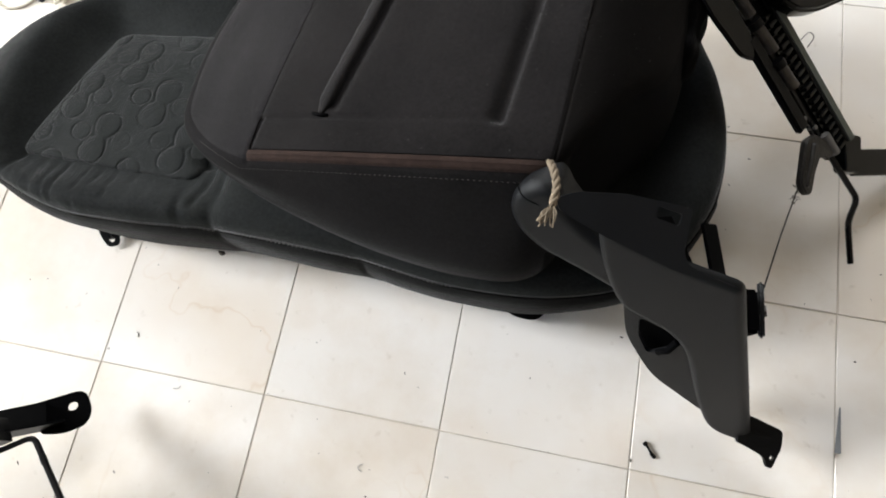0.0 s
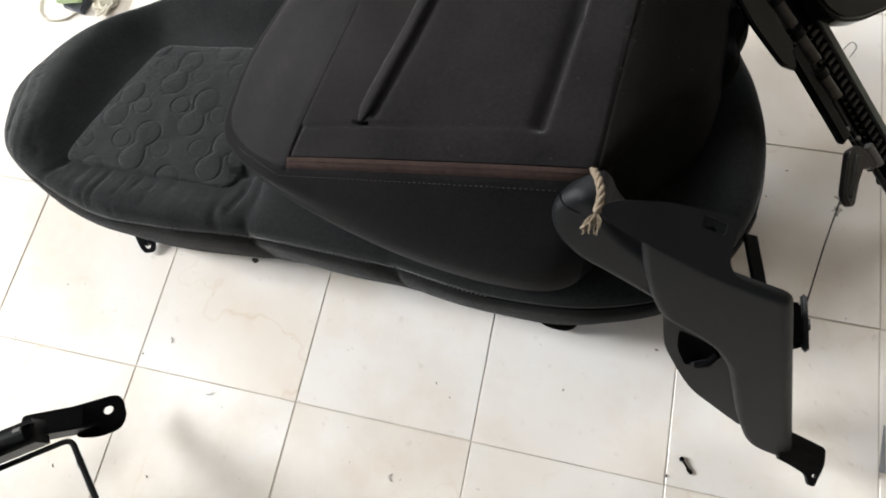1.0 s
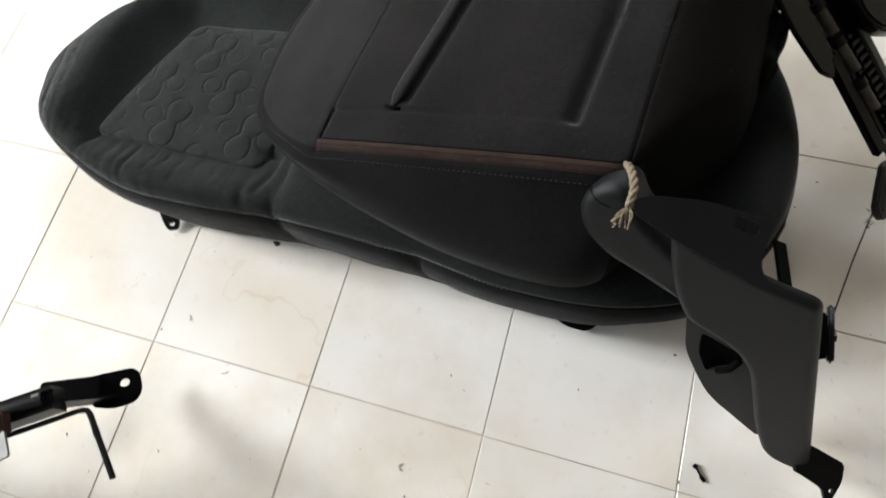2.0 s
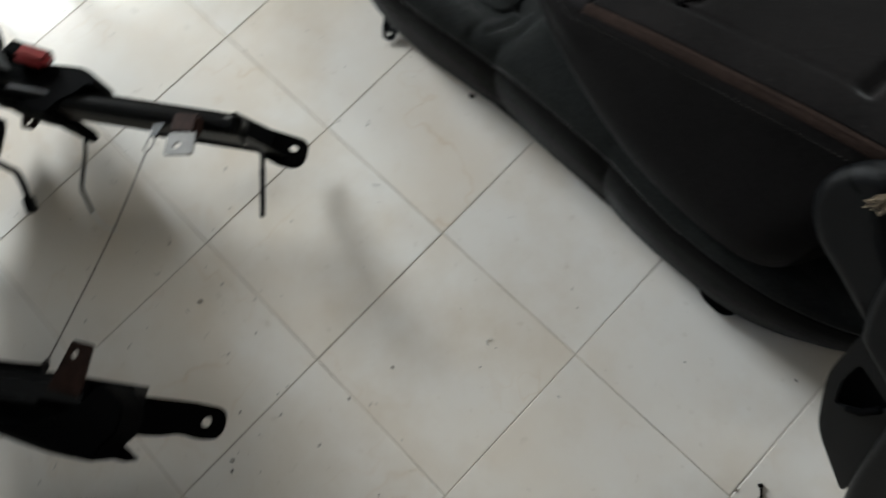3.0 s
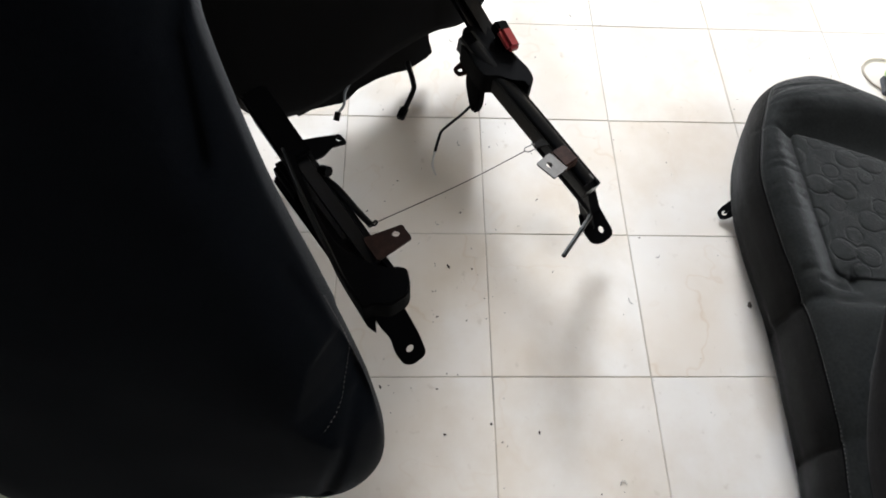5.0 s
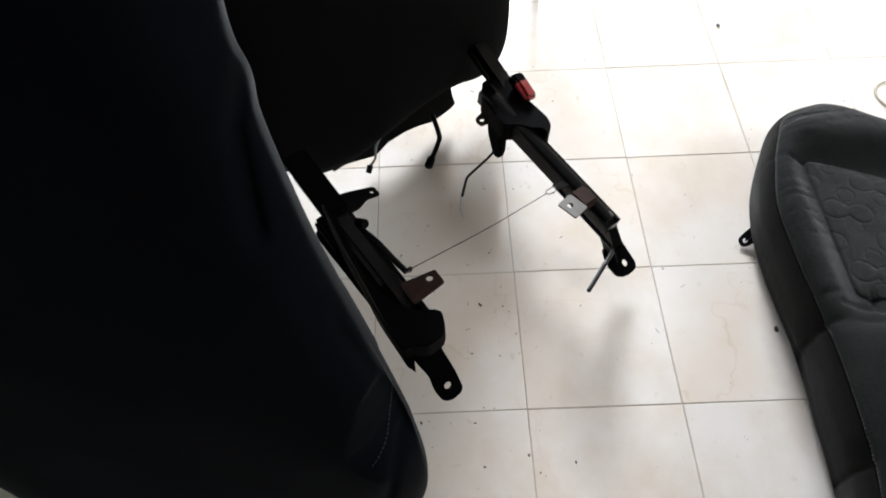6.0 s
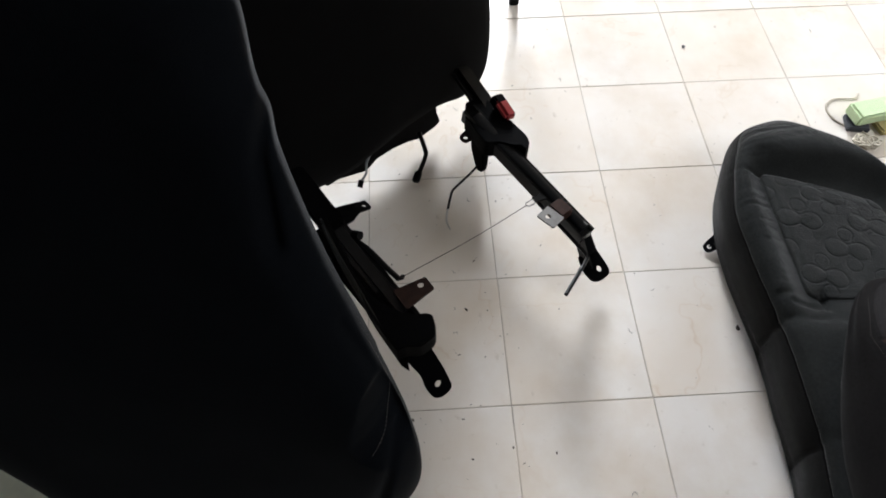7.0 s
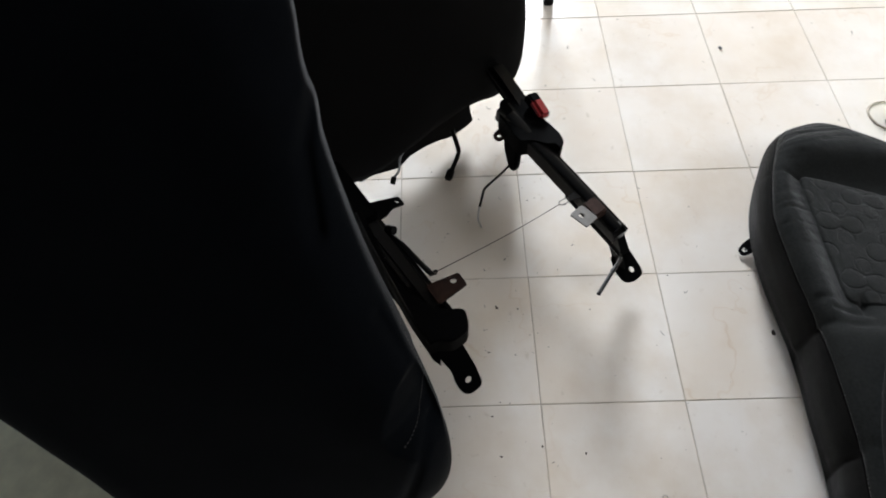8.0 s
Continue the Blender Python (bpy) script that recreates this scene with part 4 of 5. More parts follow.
def leaning_backrest():
    th = empty("seat_backrest", (0.45, -0.85, 0), label="dark cloth seat backrest leaning upright on the tiles", category="car seat")
    w, n, a = Vector((-0.3315, -0.2957, 0.8959)), Vector((0.9379, 0, 0.347)), Vector((-0.1026, 0.9553, 0.2773))
    m = Matrix((a, w, n)).transposed().to_4x4()
    m.translation = (0.5, -0.8, 0)
    outline = [(-0.15, 0.060), (0.0, 0.035), (0.17, 0.008), (0.248, 0.010), (0.272, -0.004), (0.318, 0.018), (0.356, 0.09), (0.378, 0.20), (0.387, 0.32), (0.390, 0.42), (0.398, 0.58), (0.413, 0.70), (0.432, 0.79), (0.452, 0.90),
               (0.36, 1.02), (0.08, 1.06), (-0.17, 1.04), (-0.28, 0.95), (-0.285, 0.75), (-0.265, 0.5), (-0.25, 0.3), (-0.23, 0.13)]

    def top(u, v):
        return 0.055 + 0.02 * math.exp(-((v - 0.25) / 0.2) ** 2) * smoothstep(0.1, 0.35, u)

    def shape(u, v, s, h):
        d = 0.004 * noise.noise((u * 8, v * 8, 7.7))
        if h > 0.5 and s > 0.7:
            # pulled fold: the cloth turns away beyond a line that swings inwards under a sharp crease
            d -= 0.006 * math.exp(-(seg_dist((u, v), (0.378, 0.47), (0.381, 0.365)) / 0.006) ** 2)
            d -= 0.60 * smoothstep(0.62, 0.86, h) * smoothstep(0.08, 0.235, v) * max(0.0, u - curve_at(FOLD, v)[0])
            k = min(seg_dist((u, v), (0.43, 0.765), (0.40, 0.72)), seg_dist((u, v), (0.40, 0.72), (0.37, 0.62)))
            d -= 0.014 * math.exp(-(k / 0.008) ** 2)
            d -= 0.007 * math.exp(-(seg_dist((u, v), (0.362, 0.225), (0.255, 0.05)) / 0.010) ** 2)
        return d

    prof = [(0.0, 1.0), (0.4, 1.0), (0.6, 1.0), (0.74, 1.0), (0.85, 0.97), (0.93, 0.88), (0.985, 0.76), (0.997, 0.66), (0.975, 0.50), (0.89, 0.35), (0.80, 0.2), (0.68, 0.06), (0.0, 0.0)]
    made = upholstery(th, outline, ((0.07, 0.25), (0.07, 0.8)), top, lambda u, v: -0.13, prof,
                      [("face_panel", CLOTH_BACK, 0, 4, ""), ("shoulder_panel", CLOTH_BACK, 4, 6, ""), ("side_panel", CLOTH_BACK, 6, 9, "bluish cloth side of the backrest, darkened for shade"), ("rear_panel", CLOTH_SIDE, 9, 12, "")], m=m, shape=shape, around=456, steps=8)
    line = spline([(0.388, 0.40, 0.0), (0.387, 0.340, 0.0), (0.380, 0.295, 0.005), (0.374, 0.268, 0.022), (0.362, 0.245, 0.041), (0.347, 0.234, 0.057), (0.328, 0.228, 0.068)], 10)
    stitches(laid_on(made, [m @ p for p in line], -(n * 0.7 + a), 0.0008), THREAD_MID, th, 0.0045, 0.0022, 0.0005)
    return th


leaning_backrest()

# ---- standing front seat with its rails ----
EL, ES = Vector((-0.8107, -0.5855, 0)), Vector((0.5855, -0.8107, 0))
FAR, NEAR = Vector((0.018, -0.075, 0.058)), Vector((0.286, -0.452, 0.133))


def standing_seat():
    th = empty("front_seat", (-0.3, -0.55, 0), label="black front seat standing on its bare steel rails", category="car seat")
    m = basis((-0.335, -0.552, 0.0), (-0.585, 0.81, 0), (0.81, 0.585, 0.06))
    outline = [(0.262, 0.094), (0.17, 0.112), (0.0, 0.088), (-0.16, 0.068), (-0.265, 0.135), (-0.30, 0.3), (-0.30, 0.6), (-0.25, 0.75), (-0.1, 0.82), (0.1, 0.82), (0.27, 0.75), (0.32, 0.6), (0.358, 0.42), (0.368, 0.30), (0.354, 0.17), (0.318, 0.105)]
    prof = [(0.0, 1.0), (0.4, 1.0), (0.7, 0.98), (0.85, 0.93), (0.95, 0.8), (1.0, 0.6), (1.0, 0.4), (0.96, 0.2), (0.85, 0.04), (0.6, 0.0), (0.0, 0.0)]
    upholstery(th, outline, ((0, 0.3), (0, 0.55)), lambda u, v: 0.02, lambda u, v: -0.05 - 0.11 * smoothstep(0.12, 0.45, v), prof,
               [("backrest_face", CLOTH_SIDE, 0, 5, ""), ("backrest_side", CLOTH_SIDE, 5, 8, ""), ("backrest_rear", CLOTH_SIDE, 8, 10, "")], m=m,
               shape=lambda u, v, s, h: 0.005 * noise.noise((u * 7, v * 7, 9.1)), around=220)
    # loose cloth flap hanging under the backrest
    flap = [(0.172, 0.14), (0.176, 0.085), (0.184, 0.048), (0.168, 0.040), (0.112, 0.033), (0.075, 0.046), (0.032, 0.054), (-0.02, 0.053), (-0.045, 0.040), (-0.062, 0.036), (-0.10, 0.050), (-0.135, 0.063), (-0.17, 0.062), (-0.17, 0.14)]
    part("cloth_flap", plate(m @ Matrix.Translation((0, 0, -0.01)), rounded(flap, 0.005), 0.006), CLOTH_SIDE, th, "ragged black cloth flap")
    far_side(th)
    near_side(th)

    def f(l, s, h):
        return FAR + EL * l + ES * s + Vector((0, 0, h))

    def q(l, s, h):
        return NEAR + EL * l + ES * s + Vector((0, 0, h))
    a, b = q(0.165, -0.045, 0.135), f(0.172, 0.055, 0.128)
    mid = (a + b) / 2 - Vector((0, 0, 0.008))
    run = (a - b).normalized()
    side = run.cross(Vector((0, 0, 1))).normalized()
    part("cable", tube(spline([a + run * 0.004, mid, b + run * 0.030], 8), 0.0008, 6), RUST, th, "thin rusty release cable between the rails")
    eye = [b + run * 0.030 + side * 0.0015, b + run * 0.026 + side * 0.006, b + run * 0.004 + side * 0.006, b + side * 0.002, b + run * 0.003 - side * 0.005, b + run * 0.026 - side * 0.005, b + run * 0.030]
    part("cable_eye", tube(bent(eye, 0.002, 3), 0.0011, 6), BARE, th, "bare wire eye at the end of the cable")
    part("cable_hook", plate(basis(b - run * 0.010, -run, (0, 0, 1)), rounded([(-0.016, -0.004), (0.018, -0.010), (0.018, 0.010), (-0.010, 0.006)], 0.003), 0.004), STEEL, th, "", "edges")
    part("cable_knot", tube(spline([a - run * 0.006 + side * 0.003, a + run * 0.002, a - run * 0.002 - side * 0.004, a - run * 0.009, a - run * 0.006 + side * 0.004], 5), 0.0018, 6), STEEL, th, "", True)
    # wiring tails under the backrest
    part("wiring_tail", tube(spline([(-0.37, -0.465, 0.10), (-0.335, -0.452, 0.075), (-0.325, -0.452, 0.06), (-0.29, -0.468, 0.045)], 6), 0.006, 8), STEEL, th, "taped black wiring tail", True)
    part("plug", block(basis((-0.275, -0.475, 0.043), (0.05, -0.02, -0.01), (0, 0, 1)), (0.03, 0.018, 0.014), 0.003), STEEL, th, "black plug at the end of the wiring", "edges")
    part("wiring_tail", tube(spline([(-0.31, -0.585, 0.10), (-0.295, -0.597, 0.085), (-0.272, -0.600, 0.070), (-0.258, -0.612, 0.062)], 6), 0.003, 8), GREY, th, "clear plastic tail with a black tip", True)
    part("plug", tube([(-0.258, -0.612, 0.064), (-0.245, -0.617, 0.052)], 0.007, 8), STEEL, th, "", "edges")
    return th


def far_side(th):
    m = Matrix((EL, ES, (0, 0, 1))).transposed().to_4x4()
    m.translation = FAR

    def at(l, s, h):
        return m @ Vector((l, s, h))

    def here(l, s, h):
        return m @ Matrix.Translation((l, s, h))
    # foot: a bent plate with the bolt hole
    d = Vector((0.060, -0.004, 0.075))
    mf = basis(at(0, 0, 0), m.to_3x3() @ Vector((0.03, 0.0, 0.012)), m.to_3x3() @ Vector((-0.35, -0.1, 1)))
    part("mounting_foot", plate(mf, rounded([(-0.024, -0.021), (0.05, -0.025), (0.05, 0.026), (0.022, 0.038), (-0.012, 0.036), (-0.024, 0.018)], [0.018, 0.005, 0.005, 0.014, 0.014, 0.014], 6), 0.005, [(0, 0, 0.0075)]), MATT, th, "black steel foot with a bolt hole", "edges")
    mf = basis(at(0.036, 0.0, 0.014), m.to_3x3() @ d, m.to_3x3() @ Vector((-1, 0, 0.8)))
    part("foot_web", plate(mf, rounded([(-0.012, -0.023), (0.08, -0.02), (0.08, 0.022), (-0.012, 0.023)], 0.006), 0.006), STEEL, th, "", "edges")
    part("foot_cheek", plate(basis(at(0.04, 0.02, 0.045), m.to_3x3() @ d, m.to_3x3() @ Vector((0, 1, 0))), rounded([(-0.045, -0.012), (0.05, -0.018), (0.05, 0.016), (-0.03, 0.018)], 0.008), 0.004), STEEL, th)
    # rail: outer channel and inner slider
    rise = Vector((0.27, 0, 0.036))
    mr = basis(at(0.05, 0.015, 0.092), m.to_3x3() @ rise, (0, 0, 1))
    part("rail", extrude_profile(mr, [(-0.018, -0.020), (0.018, -0.020), (0.018, 0.016), (0.012, 0.016), (0.012, 0.010), (-0.012, 0.010), (-0.012, 0.016), (-0.018, 0.016)], 0.40), STEEL, th, "black steel seat rail")
    part("slider", extrude_profile(mr @ Matrix.Translation((0.012, 0, 0.008)), [(-0.013, -0.004), (0.015, -0.004), (0.015, 0.004), (0.012, 0.011), (0.005, 0.015), (-0.005, 0.015), (-0.011, 0.011), (-0.013, 0.004)], 0.36), STEEL, th, "", "edges")
    part("end_stop", block(mr @ Matrix.Translation((0.02, -0.006, 0.02)), (0.014, 0.010, 0.005), 0.002), BARE, th, "bare steel end stop", "edges")
    # clip bracket: rusty root, bare tongue
    part("clip", plate(here(0.115, 0.066, 0.144) @ pose(0, 0, 0, 6, 0, 8), rounded([(-0.022, -0.014), (0.022, -0.014), (0.022, 0.024), (-0.022, 0.024)], 0.004), 0.004, [(0.004, 0.008, 0.006)]), BARE, th, "bare steel clip with a hole", "edges")
    part("clip_root", block(here(0.118, 0.036, 0.135), (0.042, 0.035, 0.022), 0.004), RUST, th, "rusty brown clip root", "edges")
    # torsion rod along the rail, turning out at the foot
    rod = bent([at(0.19, 0.044, 0.110), at(0.075, 0.044, 0.094), at(0.014, 0.043, 0.083), at(-0.027, 0.160, 0.117)], 0.014, 5)
    part("torsion_rod", tube(rod, 0.0042, 8), STEEL, th, "thin black steel rod", "edges")
    part("rod_tip", tube([at(0.001, 0.080, 0.0938), at(-0.002, 0.090, 0.0967)], 0.0048, 8), STEEL, th, "", "edges")
    # plastic cover, flared at its end
    cover = rounded([(0.274, -0.008), (0.280, -0.026), (0.304, -0.037), (0.36, -0.038), (0.45, -0.040), (0.468, 0.004), (0.436, 0.034), (0.40, 0.040), (0.372, 0.046), (0.342, 0.048), (0.330, 0.026), (0.300, 0.006), (0.290, -0.008)], [0.004, 0.010, 0.014, 0.01, 0.01, 0.01, 0.01, 0.02, 0.02, 0.010, 0.012, 0.010, 0.005])
    part("rail_cover", plate(here(0, 0, 0.130), cover, 0.05, bevel=0.010), BLACK, th, "black plastic rail cover with a hooked lip", "edges")
    arm = basis(at(0.42, -0.030, 0.135), m.to_3x3() @ Vector((0.13, -0.020, 0.02)), m.to_3x3() @ Vector((0, -0.2, 1)))
    part("recliner_arm", block(arm @ Matrix.Translation((0.06, 0, 0)), (0.17, 0.052, 0.034), 0.012), STEEL, th, "dark grey recliner arm", "edges")
    mb = basis(at(0.393, -0.043, 0.165), m.to_3x3() @ Vector((-1, 0.08, -0.35)), m.to_3x3() @ Vector((-0.3, -0.4, 1)))
    buckle = part("belt_buckle", block(mb, (0.062, 0.034, 0.022), 0.004), BLACK, th, "seat belt buckle with a red button", "edges")
    part("button", block(mb @ Matrix.Translation((0.010, -0.004, 0.006)), (0.050, 0.034, 0.020), 0.007), RED, buckle, "red plastic release button", "edges")
    part("stalk", tube([at(0.40, -0.038, 0.16), at(0.41, -0.02, 0.12)], 0.009, 8), STEEL, buckle)
    # tab with a hole, leg and bent wire
    part("tab", plate(here(0.425, 0.022, 0.092) @ pose(0, 0, 0, -6, 0, 0), rounded([(-0.022, -0.03), (0.022, -0.03), (0.012, 0.028), (-0.012, 0.028)], 0.009), 0.004, [(0, 0.016, 0.005)]), RUST, th, "rusty tab with a hole", "edges")
    part("leg", plate(basis(at(0.395, 0.012, 0.03), m.to_3x3() @ Vector((-0.12, 0.02, -1)), m.to_3x3() @ Vector((0.2, 1, 0))), rounded([(-0.09, -0.036), (0.0, -0.036), (0.050, -0.012), (0.050, 0.008), (0.022, 0.022), (-0.09, 0.032)], 0.012), 0.018, bevel=0.004), MATT, th, "black steel rear leg", "edges")
    part("spring_wire", tube(bent([at(0.395, 0.02, 0.0), at(0.392, 0.045, -0.008), at(0.386, 0.111, -0.018), at(0.352, 0.152, -0.021)], 0.008, 4), 0.0032, 8), STEEL, th, "bent black spring wire", "edges")
    part("wire_sleeve", tube(spline([at(0.352, 0.152, -0.021), at(0.335, 0.170, -0.035), at(0.318, 0.172, -0.052)], 4), 0.0036, 6, 0.5), WHITE, th, "clear plastic sleeve scrap")


def near_side(th):
    m = Matrix((EL, ES, (0, 0, 1))).transposed().to_4x4()
    m.translation = NEAR

    def at(l, s, h):
        return m @ Vector((l, s, h))

    def here(l, s, h):
        return m @ Matrix.Translation((l, s, h))
    r = m.to_3x3()
    mf = basis(at(0, 0, 0), r @ Vector((0.10, 0.0, 0.085)), r @ Vector((-0.6, 0.05, 1)))
    part("mounting_foot", plate(mf, rounded([(-0.025, -0.021), (0.018, -0.025), (0.11, -0.024), (0.11, 0.027), (0.062, 0.026), (0.032, 0.019), (0.008, 0.025), (-0.018, 0.022), (-0.027, 0.008)], [0.016, 0.01, 0.005, 0.005, 0.02, 0.014, 0.012, 0.012, 0.010], 6), 0.007, [(0, 0, 0.0075)]), MATT, th, "black steel foot with a bolt hole", "edges")
    mr = basis(at(0.06, -0.016, 0.082), r @ Vector((0.3, 0, 0.03)), (0, 0, 1))
    part("rail", extrude_profile(mr, [(-0.022, -0.018), (0.020, -0.018), (0.020, 0.018), (0.012, 0.018), (0.012, 0.010), (-0.014, 0.010), (-0.014, 0.018), (-0.022, 0.018)], 0.41), STEEL, th, "black steel seat rail")
    part("slider", extrude_profile(mr @ Matrix.Translation((0.06, 0, 0.01)), [(-0.011, -0.004), (0.011, -0.004), (0.011, 0.016), (-0.011, 0.016)], 0.38), STEEL, th)
    # moulded cover: a long curved strip that ends in a blunt hooked head over the foot
    head = rounded([(0.350, 0.008), (0.258, 0.026), (0.179, 0.037), (0.120, 0.047), (0.078, 0.050), (0.043, 0.050), (0.040, 0.034), (0.024, 0.016), (0.024, -0.014), (0.034, -0.026), (0.058, -0.037), (0.068, -0.030), (0.078, -0.012),
                    (0.096, 0.002), (0.140, 0.022), (0.173, 0.024), (0.211, 0.021), (0.258, 0.009), (0.350, -0.010)], [0.01, 0.03, 0.03, 0.02, 0.01, 0.004, 0.006, 0.008, 0.008, 0.006, 0.007, 0.008, 0.012, 0.02, 0.02, 0.02, 0.02, 0.02, 0.008], 4)
    cover = part("rail_cover", plate(here(0, 0, 0.145), head, 0.050, bevel=0.007), BLACK, th, "black plastic rail cover with a hooked end", "edges")
    part("lip", tube(spline([at(0.345, 0.004, 0.168), at(0.258, 0.022, 0.169), at(0.179, 0.034, 0.169), at(0.110, 0.044, 0.168), at(0.050, 0.047, 0.166)], 6), 0.0028, 6), STEEL, cover, "", True)
    part("barb", plate(here(0, 0, 0.118), rounded([(0.040, 0.034), (0.018, 0.047), (0.034, 0.052), (0.110, 0.047), (0.110, 0.034)], 0.0015), 0.004), BLACK, cover, "", "edges")
    part("rail_bed", block(here(0.215, 0.012, 0.105), (0.26, 0.050, 0.014), 0.004), BLACK, th, "", "edges")
    part("hinge_block", block(here(0.315, 0.016, 0.112), (0.080, 0.026, 0.046), 0.007), BLACK, th, "", "edges")
    part("recliner_bracket", block(basis(at(0.335, -0.012, 0.140), r @ Vector((0.16, -0.004, 0.01)), (0, 0, 1)) @ Matrix.Translation((0.075, 0, 0)), (0.16, 0.048, 0.020), 0.005), BLACK, th, "", "edges")
    part("clip", plate(here(0.125, -0.052, 0.134) @ pose(0, 0, 0, 0, 4, -4), rounded([(-0.022, 0.035), (0.026, 0.035), (0.015, -0.030), (-0.015, -0.030)], 0.004), 0.004, [(0.006, -0.013, 0.006)]), RUST, th, "rusty brown clip with a hole", "edges")
    lever = spline([at(0.31, -0.028, 0.118), at(0.26, -0.037, 0.126), at(0.20, -0.040, 0.130), at(0.165, -0.043, 0.132)], 6)
    part("lever", tube(lever, 0.0060, 8, 0.8), STEEL, th, "", "edges")
    part("grip", tube([at(0.30, -0.034, 0.130), at(0.285, -0.040, 0.138)], 0.009, 8), STEEL, th, "", "edges")
    part("tab", plate(basis(at(0.42, -0.07, 0.03), r @ Vector((0.02, -1, -0.45)), r @ Vector((0, -0.45, 1))), rounded([(-0.05, -0.040), (0.01, -0.03), (0.04, -0.014), (0.075, -0.013), (0.075, 0.013), (0.02, 0.018), (-0.05, 0.020)], 0.006), 0.004, [(0.062, 0, 0.005)]), STEEL, th, "rusty tab with a hole", "edges")
    part("leg", plate(basis(at(0.43, -0.020, 0.0), r @ Vector((0, 0, -1)), r @ Vector((0.2, 1, 0))), rounded([(-0.08, -0.03), (0.12, -0.012), (0.12, 0.014), (-0.08, 0.03)], 0.01), 0.012), STEEL, th, "black steel rear leg", "edges")


standing_seat()


# ---- loose things on the floor ----
def sponge():
    ob = part("foam_sponge", block(pose(-0.434, 0.783, 0.0362, 0, 0, 11), (0.060, 0.172, 0.036), 0.006), FOAM, smooth="edges")
    tagged(ob, label="pale green foam sponge lying on a small dark box", category="sponge")
    box = part("small_box", block(pose(-0.412, 0.722, 0.0085, 0, 0, -12), (0.054, 0.058, 0.0165), 0.003), DARKBOX, smooth="edges")
    tagged(box, label="small flat dark blue-grey box on the tiles", category="box")
    # slab coloured as the greenish shadow and reflection beneath the sponge
    slab = part("sponge_shade", block(pose(-0.420, 0.822, 0.009, 0, 0, 10), (0.085, 0.11, 0.0175), 0.004), FOAM_SHADE, smooth="edges")
    tagged(slab, label="yellow-green shade and reflection under the sponge, built as a slab", category="foam")


def string_tangle():
    rng = random.Random(11)
    parts = []
    for k in range(12):
        pts = []
        c = Vector((-0.350 + rng.uniform(-0.012, 0.012), 0.722 + rng.uniform(-0.022, 0.022), 0.005))
        for i in range(9):
            a = i * 1.3 + k
            pts.append(c + Vector((math.cos(a) * rng.uniform(0.006, 0.02), math.sin(a) * rng.uniform(0.006, 0.024), rng.uniform(0, 0.014))))
        parts.append(tube(spline(pts, 5), 0.0025, 6))
    ob = part("string_tangle", merged(*parts), STRING, smooth=True)
    tagged(ob, label="tangled off-white cotton string on the tiles", category="string")
    loop = spline([(-0.526, 0.778, 0.002), (-0.508, 0.760, 0.003), (-0.508, 0.738, 0.003), (-0.510, 0.710, 0.003), (-0.502, 0.686, 0.003), (-0.483, 0.669, 0.003), (-0.458, 0.665, 0.003), (-0.430, 0.674, 0.003), (-0.410, 0.693, 0.003), (-0.388, 0.706, 0.003)], 6)
    tagged(part("cord_loop", tube(loop, 0.0026, 8, 0.5), CORD, smooth=True), label="thin pale brown cord curling on the tiles", category="cord")


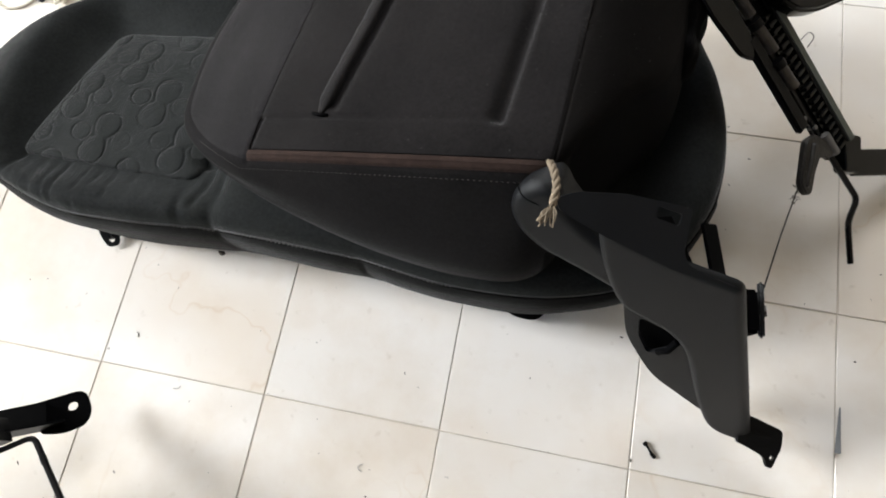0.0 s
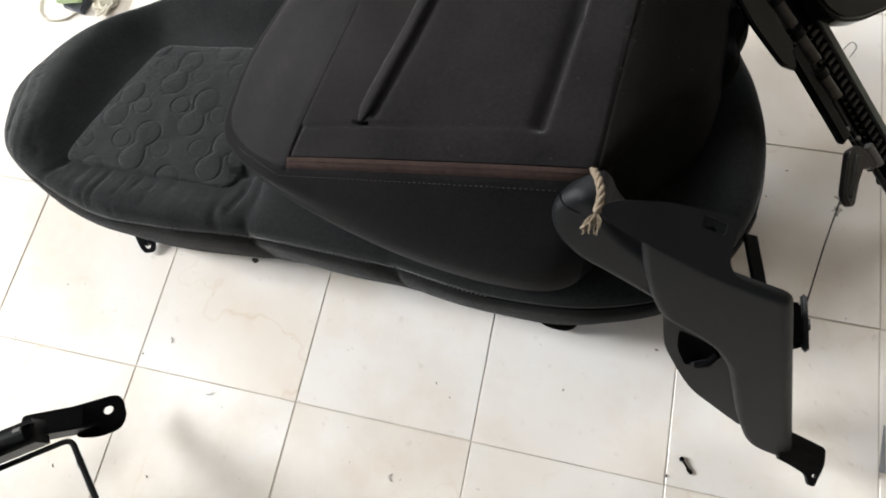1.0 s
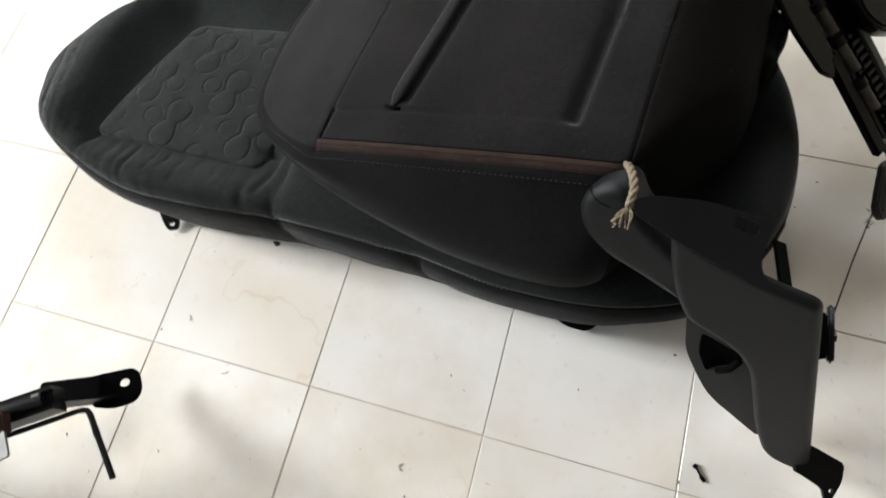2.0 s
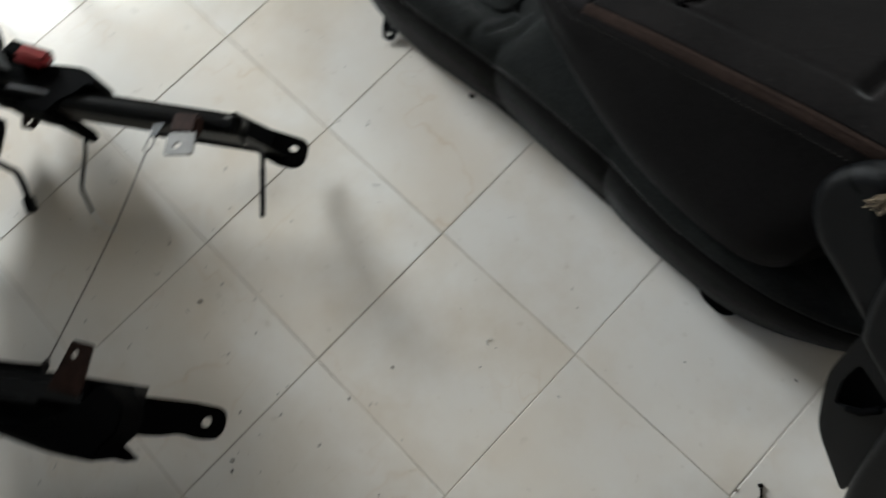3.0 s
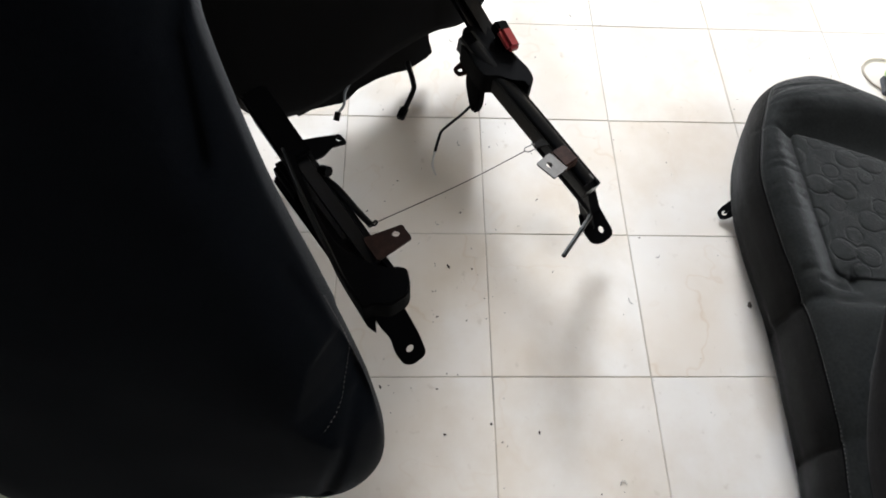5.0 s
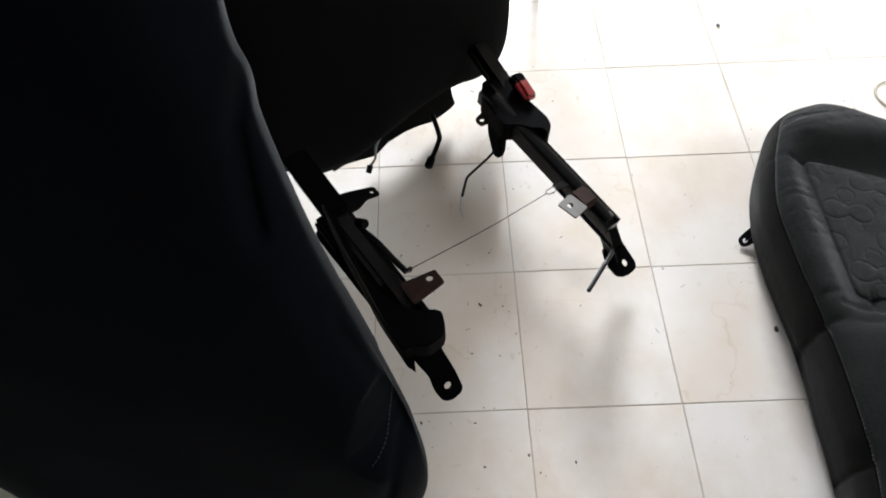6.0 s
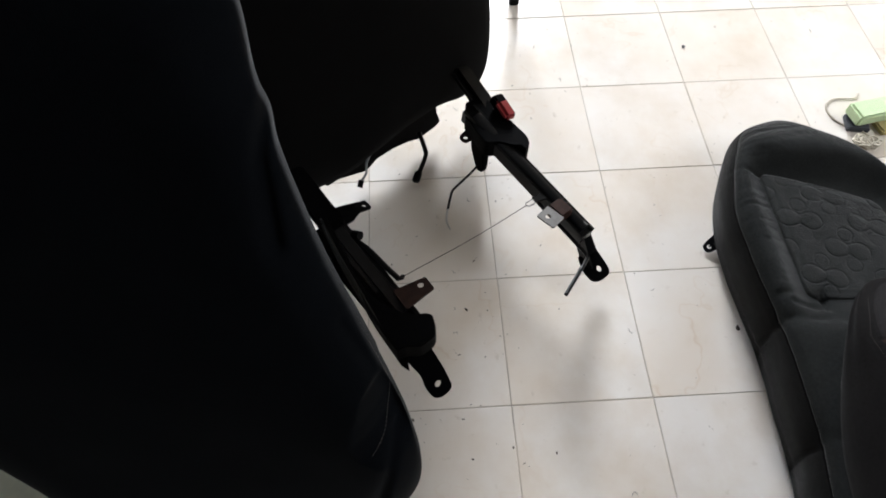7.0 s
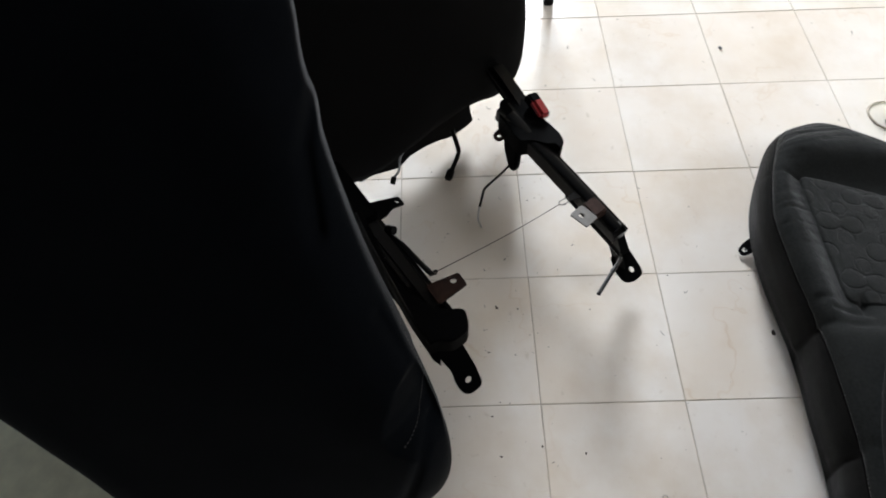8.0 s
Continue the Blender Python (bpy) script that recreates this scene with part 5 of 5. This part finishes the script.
def floor_bits():
    """Clips, chips and crumbs scattered over the tiles."""
    clip = part("plastic_clip", merged(tube([(0.922, 0.040, 0.003), (0.927, 0.034, 0.003), (0.931, 0.029, 0.003)], 0.0018, 8), block(pose(0.920, 0.042, 0.003, 0, 0, -40), (0.006, 0.007, 0.005), 0.001), block(pose(0.933, 0.027, 0.002, 0, 0, -40), (0.010, 0.006, 0.003), 0.001)), STEEL, smooth="edges")
    tagged(clip, label="small black plastic clip dropped on the tiles", category="clip")
    strip = part("plastic_strip", block(pose(1.203, 0.118, 0.004, 0, 0, 88), (0.070, 0.008, 0.005), 0.0015, 0.3), GREY, smooth="edges")
    tagged(strip, label="thin grey plastic strip on a tile joint", category="strip")
    pebble = part("pebble", block(pose(-0.742, 0.334, 0.0036, 0, 0, 30), (0.010, 0.008, 0.007), 0.002), GREY, smooth="edges")
    tagged(pebble, label="small dark lump on the tiles", category="pebble")
    post = part("post", block(pose(-0.975, -0.148, 0.18), (0.035, 0.03, 0.36), 0.004), STEEL, smooth="edges")
    tagged(post, label="dark square metal post standing on the tiles", category="post")
    rng = random.Random(7)
    bm = bmesh.new()
    spots = [(0.33, -0.517, 0.003), (0.318, -0.506, 0.0025), (0.075, -0.378, 0.003), (0.08, -0.33, 0.002), (-0.05, -0.35, 0.0022), (0.155, 0.225, 0.005), (0.40, -0.22, 0.002), (0.385, -0.305, 0.0025)]
    for k in range(260):
        spots.append((rng.uniform(-1.2, 1.3), rng.uniform(-0.85, 0.95), rng.choice((0.0006, 0.0006, 0.0008, 0.001, 0.0011, 0.0015))))
    for k in range(80):
        spots.append((rng.gauss(0.12, 0.28), rng.gauss(-0.42, 0.16), rng.choice((0.0007, 0.0009, 0.0012, 0.0016))))
    for x, y, r in spots:
        a = rng.uniform(0, 6.28)
        ln = rng.uniform(1, 2.6)
        d, e = Vector((math.cos(a), math.sin(a), 0)), Vector((-math.sin(a), math.cos(a), 0))
        c = Vector((x, y, 0.0006))
        ring = [bm.verts.new(c + d * r * ln * math.cos(t) * rng.uniform(0.7, 1.2) + e * r * math.sin(t) * rng.uniform(0.6, 1.2)) for t in (0, 1.26, 2.51, 3.77, 5.03)]
        tip = bm.verts.new(c + Vector((0, 0, r * 0.7)))
        for i in range(5):
            bm.faces.new((ring[i], ring[(i + 1) % 5], tip))
    tagged(part("floor_crumbs", bm, DEBRIS), label="dark crumbs and thread scraps scattered over the tiles", category="debris", kind="stuff")
    hairs = []
    for k in range(26):
        x, y, a = rng.uniform(-1.0, 1.3), rng.uniform(-0.8, 0.9), rng.uniform(0, 6.28)
        r = rng.uniform(0.006, 0.014)
        pts = [Vector((x + r * math.cos(a + i * 0.5), y + r * math.sin(a + i * 0.5) * 0.6, 0.0012)) for i in range(rng.randint(3, 6))]
        hairs.append(tube(pts, 0.0006, 4))
    tagged(part("thread_scraps", merged(*hairs), THREAD), label="grey thread scraps scattered over the tiles", category="debris", kind="stuff")


sponge()
string_tangle()
floor_bits()


# ---- tiles ----
def tiles():
    rng = random.Random(3)
    bm = bmesh.new()
    bmesh.ops.create_cube(bm, size=1)
    for v in bm.verts:
        v.co = Vector((v.co.x * (T - 0.0019), v.co.y * (T - 0.0019), v.co.z * 0.008 - 0.004))
    bmesh.ops.bevel(bm, geom=[e for e in bm.edges if all(v.co.z > -0.002 for v in e.verts)], offset=0.0009, segments=1, affect="EDGES")
    me = bpy.data.meshes.new("tile")
    bm.to_mesh(me)
    me.materials.append(TILE)
    far = bmesh.new()
    for i in range(-22, 8):
        for j in range(-3, 9):
            c = Vector(((i + 0.5) * T, (j + 0.5) * T, 0.0008 * (rng.random() - 0.5)))
            if -8 <= i < 6 and j < 7:
                ob = new("tile", me)
                ob.parent = floor
                ob.location = c + Vector((rng.uniform(-0.0005, 0.0005), rng.uniform(-0.0005, 0.0005), 0))
                ob.rotation_euler.z = rng.uniform(-0.0018, 0.0018)
            else:
                bb = bm.copy()
                bmesh.ops.translate(bb, verts=bb.verts, vec=c)
                tmp = bpy.data.meshes.new("tmp")
                bb.to_mesh(tmp)
                bb.free()
                far.from_mesh(tmp)
                bpy.data.meshes.remove(tmp)
    tagged(part("far_tiles", far, TILE, floor), kind="stuff")
    bm.free()


tiles()
